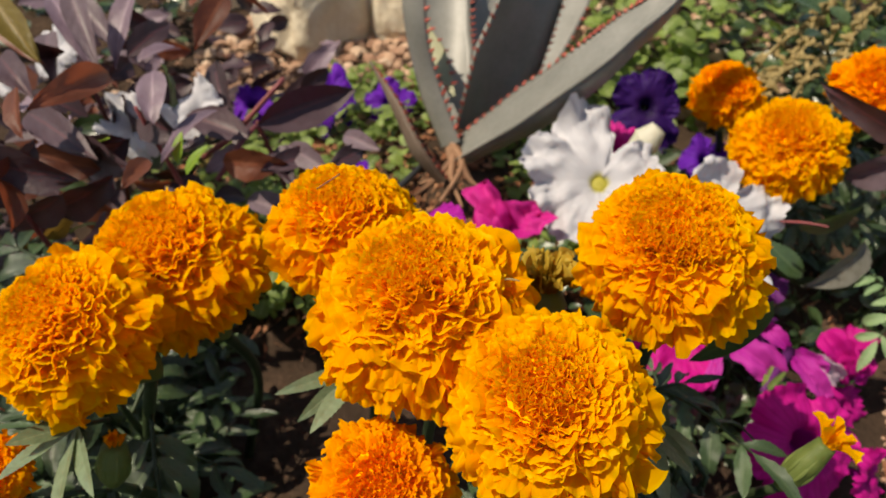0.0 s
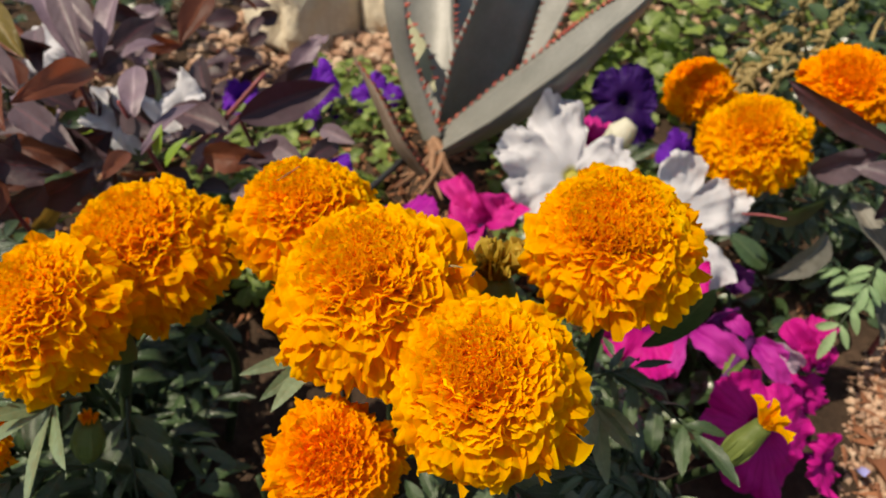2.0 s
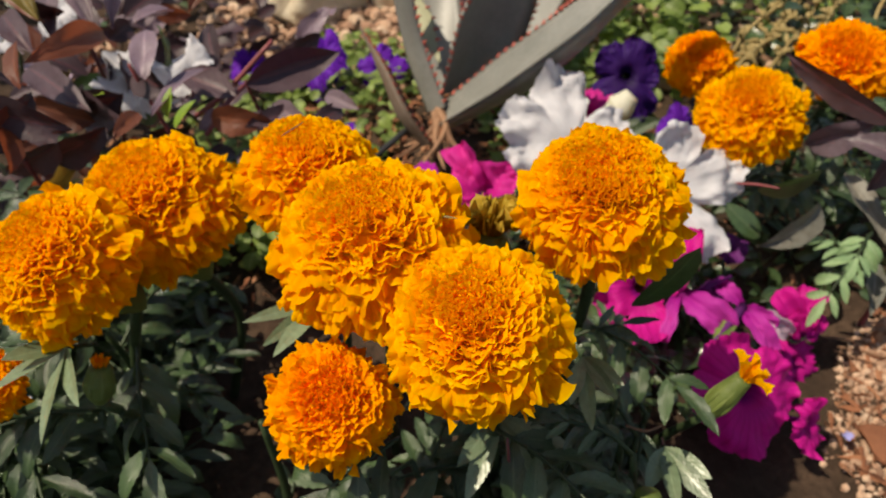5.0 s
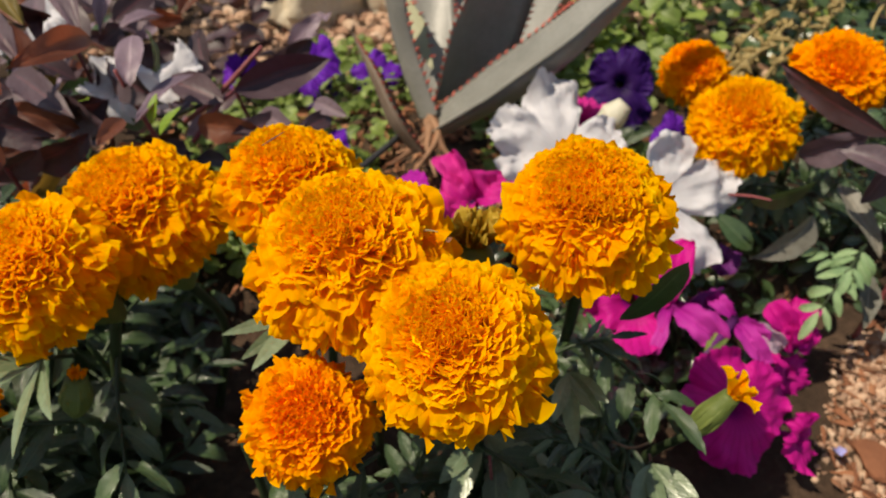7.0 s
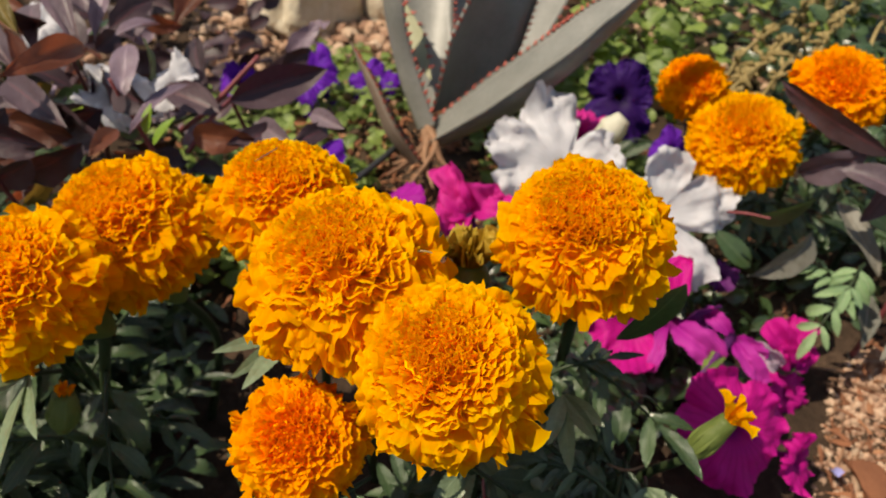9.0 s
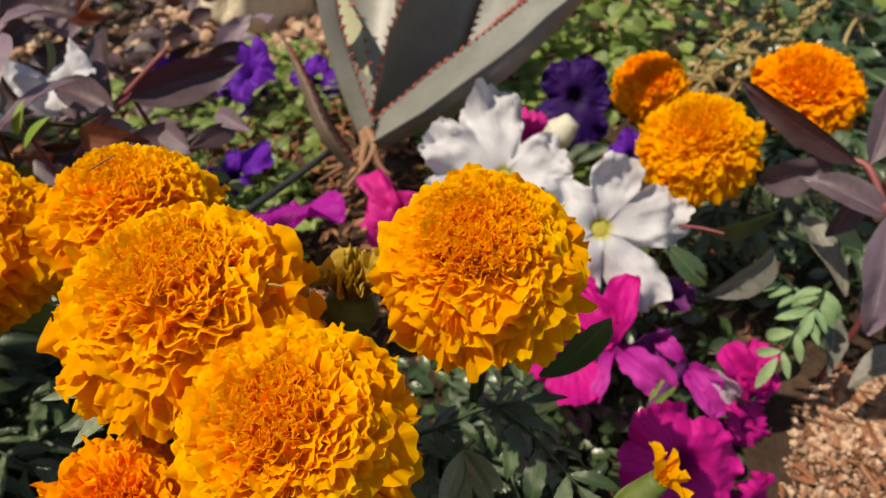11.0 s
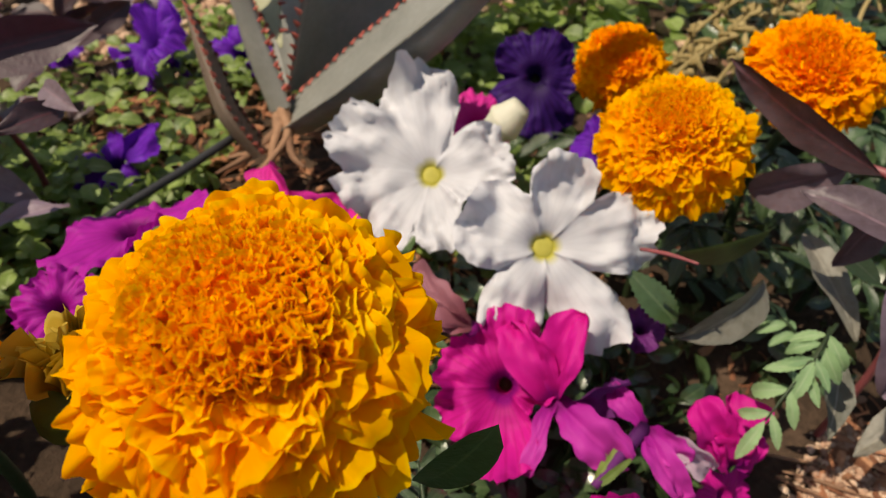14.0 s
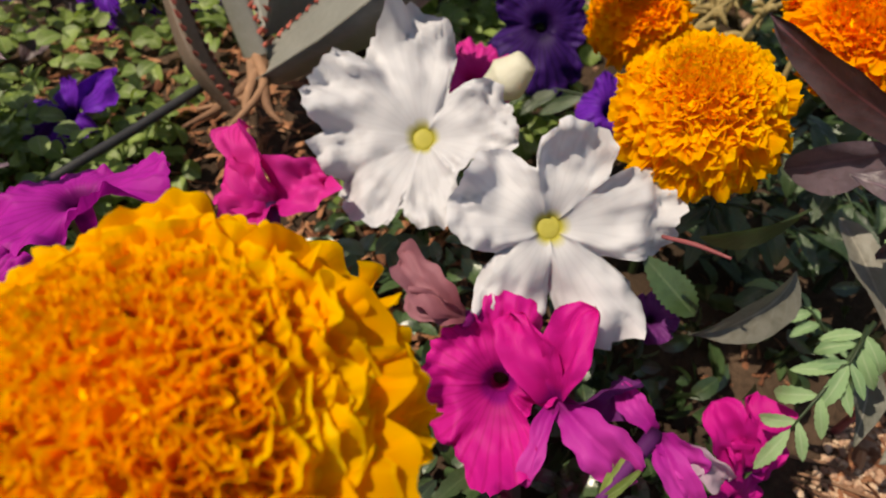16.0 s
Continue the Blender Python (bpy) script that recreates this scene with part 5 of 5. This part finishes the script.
# ---------------------------------------------------------------- low greenery
def leaf_mass(name, label, boxes, size, mat, count, seed, roundness=0.75, kind="stuff", face=(0, -0.15, 1)):
    """Countless small leaves at all angles over a patch of ground, joined."""
    r = np.random.default_rng(seed)
    base = np.array(leaf_points(1.0, roundness, nu=5, nv=6, droop=0.5, fold=0.25, seed=seed, belly=0.55, point=0.6)).reshape(-1, 3)
    quads = [(j * 5 + i, j * 5 + i + 1, (j + 1) * 5 + i + 1, (j + 1) * 5 + i) for j in range(5) for i in range(4)]
    uv1 = [c for j in range(5) for i in range(4) for c in (i / 4, j / 5, (i + 1) / 4, j / 5, (i + 1) / 4, (j + 1) / 5, i / 4, (j + 1) / 5)]
    V, Fc, uv = [], [], []
    for k in range(count):
        x0, x1, y0, y1, z0, z1 = boxes[k % len(boxes)]
        c = Vector((r.uniform(x0, x1), r.uniform(y0, y1), r.uniform(z0, z1)))
        a = r.uniform(0, 6.28)
        s = size * r.uniform(0.6, 1.3)
        m = frame_on(c, (math.cos(a), math.sin(a), r.uniform(-0.3, 0.7)), Vector(face) + Vector(r.normal(0, 0.35, 3)), (s, s, s))
        mm = np.array(m)
        V.append(base @ mm[:3, :3].T + mm[:3, 3])
        off = k * len(base)
        Fc += [tuple(i + off for i in q) for q in quads]
        uv += uv1
    me = bpy.data.meshes.new(name)
    me.from_pydata(np.concatenate(V).tolist(), [], Fc)
    me.uv_layers.new(name="UVMap").data.foreach_set("uv", uv)
    me.polygons.foreach_set("use_smooth", [True] * len(me.polygons))
    return tagged(put(name, me, mat), label, "plants", kind=kind)


leaf_mass("groundcover", "small light green leaves growing low round the aloe", [(-0.24, -0.03, 0.40, 0.62, 0.01, 0.055), (-0.20, -0.04, 0.36, 0.50, 0.01, 0.05), (-0.14, 0.0, 0.58, 0.72, 0.0, 0.04), (0.05, 0.20, 0.44, 0.66, 0.0, 0.04)], 0.0125, M_LIGHTLEAF, 2600, 3)
leaf_mass("green_shrub_leaves", "bright green round leaves of a low shrub", [(0.16, 0.46, 0.70, 0.98, 0.03, 0.12), (0.10, 0.30, 0.64, 0.80, 0.0, 0.06)], 0.018, M_LIGHTLEAF, 700, 4, 0.95)
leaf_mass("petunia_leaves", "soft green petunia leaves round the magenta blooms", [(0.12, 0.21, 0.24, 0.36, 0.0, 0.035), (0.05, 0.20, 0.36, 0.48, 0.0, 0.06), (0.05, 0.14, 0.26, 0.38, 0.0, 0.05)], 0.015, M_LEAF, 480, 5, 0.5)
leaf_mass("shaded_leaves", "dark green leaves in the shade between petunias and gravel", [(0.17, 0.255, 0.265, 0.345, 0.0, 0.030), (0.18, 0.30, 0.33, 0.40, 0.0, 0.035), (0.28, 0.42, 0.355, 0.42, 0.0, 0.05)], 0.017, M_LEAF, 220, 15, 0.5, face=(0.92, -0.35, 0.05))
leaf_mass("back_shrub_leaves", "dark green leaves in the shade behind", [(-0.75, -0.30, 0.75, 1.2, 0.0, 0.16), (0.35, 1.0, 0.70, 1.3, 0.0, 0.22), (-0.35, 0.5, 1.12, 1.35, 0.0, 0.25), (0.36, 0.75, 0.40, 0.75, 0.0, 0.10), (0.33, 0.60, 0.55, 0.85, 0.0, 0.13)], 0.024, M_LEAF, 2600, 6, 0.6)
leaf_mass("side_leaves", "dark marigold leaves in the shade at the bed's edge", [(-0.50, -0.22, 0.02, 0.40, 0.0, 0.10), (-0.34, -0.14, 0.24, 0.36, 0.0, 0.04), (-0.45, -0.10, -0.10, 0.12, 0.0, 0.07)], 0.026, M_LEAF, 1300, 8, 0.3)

# ---------------------------------------------------------------- dry stalks, twigs, hose
def twig(name, points, radii, mat, label, category="twig"):
    ob = put(name, tube_mesh(name, points, radii, 7, 6), mat)
    return tagged(ob, label, category)


for k, (a, b, c) in enumerate((((0.2516, 0.5340, 0.0879), (0.3223, 0.6199, 0.0970), (0.4014, 0.7296, 0.1344)), ((0.2792, 0.5310, 0.0844), (0.3477, 0.6265, 0.1048), (0.4180, 0.7296, 0.1344)), ((0.2903, 0.6287, 0.0763), (0.3627, 0.6976, 0.0963), (0.4179, 0.7626, 0.1115)), ((0.2536, 0.5727, 0.0719), (0.3021, 0.6069, 0.0815), (0.3682, 0.7012, 0.1005)), ((0.3207, 0.5399, 0.0950), (0.3568, 0.6106, 0.1171), (0.4209, 0.6824, 0.1403)))):
    t = thing("dry_stalk", (a[0], a[1], 0.0), "dry straw-coloured stalk with curled seed husks", "dry plant", "dry stalks")
    o = t.location
    put("stem", tube_mesh("stem", [(0, 0, -0.003), Vector(a) - o, Vector(b) - o, Vector(c) - o], [0.002, 0.0017, 0.0014, 0.001], 7, 6), M_STRAW, t)
    for j in range(44):
        p = Vector(a).lerp(Vector(b), j / 22) if j < 22 else Vector(b).lerp(Vector(c), (j - 22) / 22)
        p = p - o
        d = Vector(rng.normal(0, 1, 3)).normalized() * rng.uniform(0.006, 0.013)
        put("husk", tube_mesh("husk", [p, p + d * 0.6 + Vector((0, 0, 0.003)), p + d + Vector(rng.normal(0, 0.004, 3))], [0.0006, 0.0026, 0.0008], 5, 3), M_STRAW, t)
rt = np.random.default_rng(77)
for k in range(16):
    x, y, a = rt.uniform(0.27, 0.40), rt.uniform(0.20, 0.33), rt.uniform(-0.6, 1.4)
    ln = rt.uniform(0.015, 0.040)
    pts = [Vector((x + (q - 0.5) * ln * math.cos(a) + rt.normal(0, 0.0015), y + (q - 0.5) * ln * math.sin(a) + rt.normal(0, 0.0015), 0)) for q in (0, 0.35, 0.7, 1)]
    pts = [(p.x, p.y, ground_height(p.x, p.y) + 0.0035) for p in pts]
    twig("twig", pts, [0.0007, 0.0009, 0.0008, 0.0005], M_TWIG, "thin rust-brown twig lying on gravel")
twig("twig", [(0.1925, 0.3315, 0.1273), (0.2008, 0.3231, 0.1330), (0.2091, 0.3136, 0.1376)], [0.0008, 0.0009, 0.0006], M_REDSTEM, "thin reddish twig lying across leaves")
twig("twig", [(-0.1626, 0.1627, 0.1913), (-0.1571, 0.1581, 0.1860), (-0.1513, 0.1587, 0.1791)], [0.0006, 0.0006, 0.0004], M_TWIG, "thin brown stalk bent below a bloom")
twig("twig", [(0.0457, 0.1373, 0.1451), (0.0479, 0.1310, 0.1229), (0.0503, 0.1224, 0.0830)], [0.0006, 0.0007, 0.0008], M_REDSTEM, "thin red-brown upright twig among leaves")
twig("twig", [(0.1012, 0.1652, 0.1157), (0.1101, 0.1637, 0.1139), (0.1195, 0.1660, 0.1164)], [0.0005, 0.0006, 0.0004], M_TWIG, "thin curled brown twig among leaves")
twig("twig", [(-0.0451, 0.2144, 0.2329), (-0.0410, 0.2161, 0.2349), (-0.0366, 0.2179, 0.2371)], [0.0002, 0.0003, 0.0002], M_TWIG, "thin dark twig caught on a marigold bloom")
twig("twig", [(0.0168, 0.1710, 0.2288), (0.0210, 0.1711, 0.2290), (0.0242, 0.1707, 0.2287)], [0.0003, 0.0004, 0.0002], M_STRAW, "straw caught on a marigold bloom")
twig("twig", [(0.4141, 0.6049, 0.0715), (0.4080, 0.6269, 0.0963), (0.4244, 0.6525, 0.1105), (0.4298, 0.6430, 0.0999)], [0.002, 0.0018, 0.0016, 0.001], M_STRAW, "pale dry curled twig")
twig("twig", [(0.4473, 0.5845, 0.0792), (0.4377, 0.6057, 0.1031), (0.4456, 0.6590, 0.1335)], [0.002, 0.0018, 0.0016], M_TWIG, "pale brown upright twig")
twig("drip_hose", [(-0.0755, 0.4018, 0.0549), (-0.0590, 0.4239, 0.0574), (-0.0396, 0.4519, 0.0591), (-0.0170, 0.4869, 0.0612)], [0.0027, 0.0027, 0.0027, 0.0027], M_HOSE, "thin black drip hose lying over low leaves", "hose")

# ---------------------------------------------------------------- gravel and bark
PEBBLES = []
for k in range(6):
    r6 = np.random.default_rng(k)
    rows = []
    for j in range(5):
        t = math.pi * j / 4
        rows.append([(math.sin(t) * math.cos(a) * (1 + r6.normal(0, 0.16)), 0.8 * math.sin(t) * math.sin(a) * (1 + r6.normal(0, 0.16)), 0.6 * math.cos(t)) for a in np.linspace(0, 6.2832, 6, endpoint=False)])
    me = grid_mesh("pebble", rows, close=True, smooth=False)
    me.materials.append(M_PEBBLE)
    PEBBLES.append(me)
CHIPS = []
for k in range(4):
    me = grid_mesh("bark_chip", [[(x * (0.16 + 0.1 * math.sin(t * 3.1)), t, 0.10 * math.sin(t * 2.5 + k) + z) for x, z in ((-1, 0), (0, 0.06), (1, 0), (0, -0.05))] for t in np.linspace(-1, 1, 6)], close=True, smooth=False)
    me.materials.append(M_CHIP)
    CHIPS.append(me)


def bit_pose(x, y, s, r):
    return Matrix.Translation((x, y, ground_height(x, y) + s * 0.25)) @ Euler((r.normal(0, 0.35), r.normal(0, 0.35), r.uniform(0, 6.28))).to_matrix().to_4x4() @ Matrix.Scale(s, 4)


def on_gravel(r, x0, x1, y0, y1):
    """A place on the gravel, cut off along a slanting shadow edge beside the bed; bare dark soil stands in for the
    shade.
    """
    while True:
        x, y = r.uniform(x0, x1), r.uniform(y0, y1)
        if x > 0.262 + 0.66 * max(0.0, y - 0.247) + r.normal(0, 0.006) or y > 0.5:
            return x, y


rg = np.random.default_rng(12)
for k in range(280):
    x, y = on_gravel(rg, 0.25, 0.42, 0.17, 0.36)
    s = 0.0016 + 0.0034 * rg.random() ** 2
    put("pebble", PEBBLES[k % 6], None, ground, bit_pose(x, y, s, rg))
for k in range(120):
    x, y = on_gravel(rg, 0.25, 0.42, 0.17, 0.36)
    put("bark_chip", CHIPS[k % 4], None, ground, bit_pose(x, y, rg.uniform(0.004, 0.011), rg))


def scatter(name, label, meshes, boxes, count, small, large, mat, seed):
    r = np.random.default_rng(seed)
    V, Fc, off = [], [], 0
    data = [(np.array([v.co for v in m.vertices]), [tuple(p.vertices) for p in m.polygons]) for m in meshes]
    for k in range(count):
        x0, x1, y0, y1 = boxes[k % len(boxes)]
        v, f = data[k % len(data)]
        x, y = on_gravel(r, x0, x1, y0, y1) if x0 > 0.2 else (r.uniform(x0, x1), r.uniform(y0, y1))
        m = np.array(bit_pose(x, y, small + (large - small) * r.random() ** 2.2, r))
        V.append(v @ m[:3, :3].T + m[:3, 3])
        Fc += [tuple(i + off for i in q) for q in f]
        off += len(v)
    me = bpy.data.meshes.new(name)
    me.from_pydata(np.concatenate(V).tolist(), [], Fc)
    ob = put(name, me, mat, ground)
    ob["kind"] = "stuff"
    return ob


scatter("fine_gravel", "", PEBBLES, [(0.245, 0.46, 0.12, 0.30), (0.275, 0.46, 0.28, 0.34)], 10000, 0.0009, 0.0030, M_PEBBLE, 1)
scatter("far_gravel", "", PEBBLES, [(-0.28, 0.10, 0.66, 0.95), (-0.40, 0.45, 0.60, 1.1)], 2200, 0.002, 0.012, M_PEBBLE, 2)
scatter("bark_litter", "", CHIPS, [(0.235, 0.46, 0.12, 0.36), (-0.30, 0.30, 0.34, 0.62)], 1500, 0.003, 0.012, M_CHIP, 3)
scatter("root_litter", "", CHIPS, [(-0.14, 0.14, 0.36, 0.62)], 1600, 0.003, 0.011, M_CHIP, 4)
bl = put("fallen_petal", grid_mesh("fallen_petal", leaf_points(0.010, 0.008, nu=5, nv=6, droop=0.8, fold=0.5, wave=0.1)), plain_material("blue_petal", [(0.3, (0.25, 0.25, 0.55)), (0.7, (0.45, 0.45, 0.75))], 200, 0.6), None, Matrix.Translation((0.2623, 0.2287, 0.0140)))
tagged(bl, "small fallen pale blue petal on the gravel", "petal")
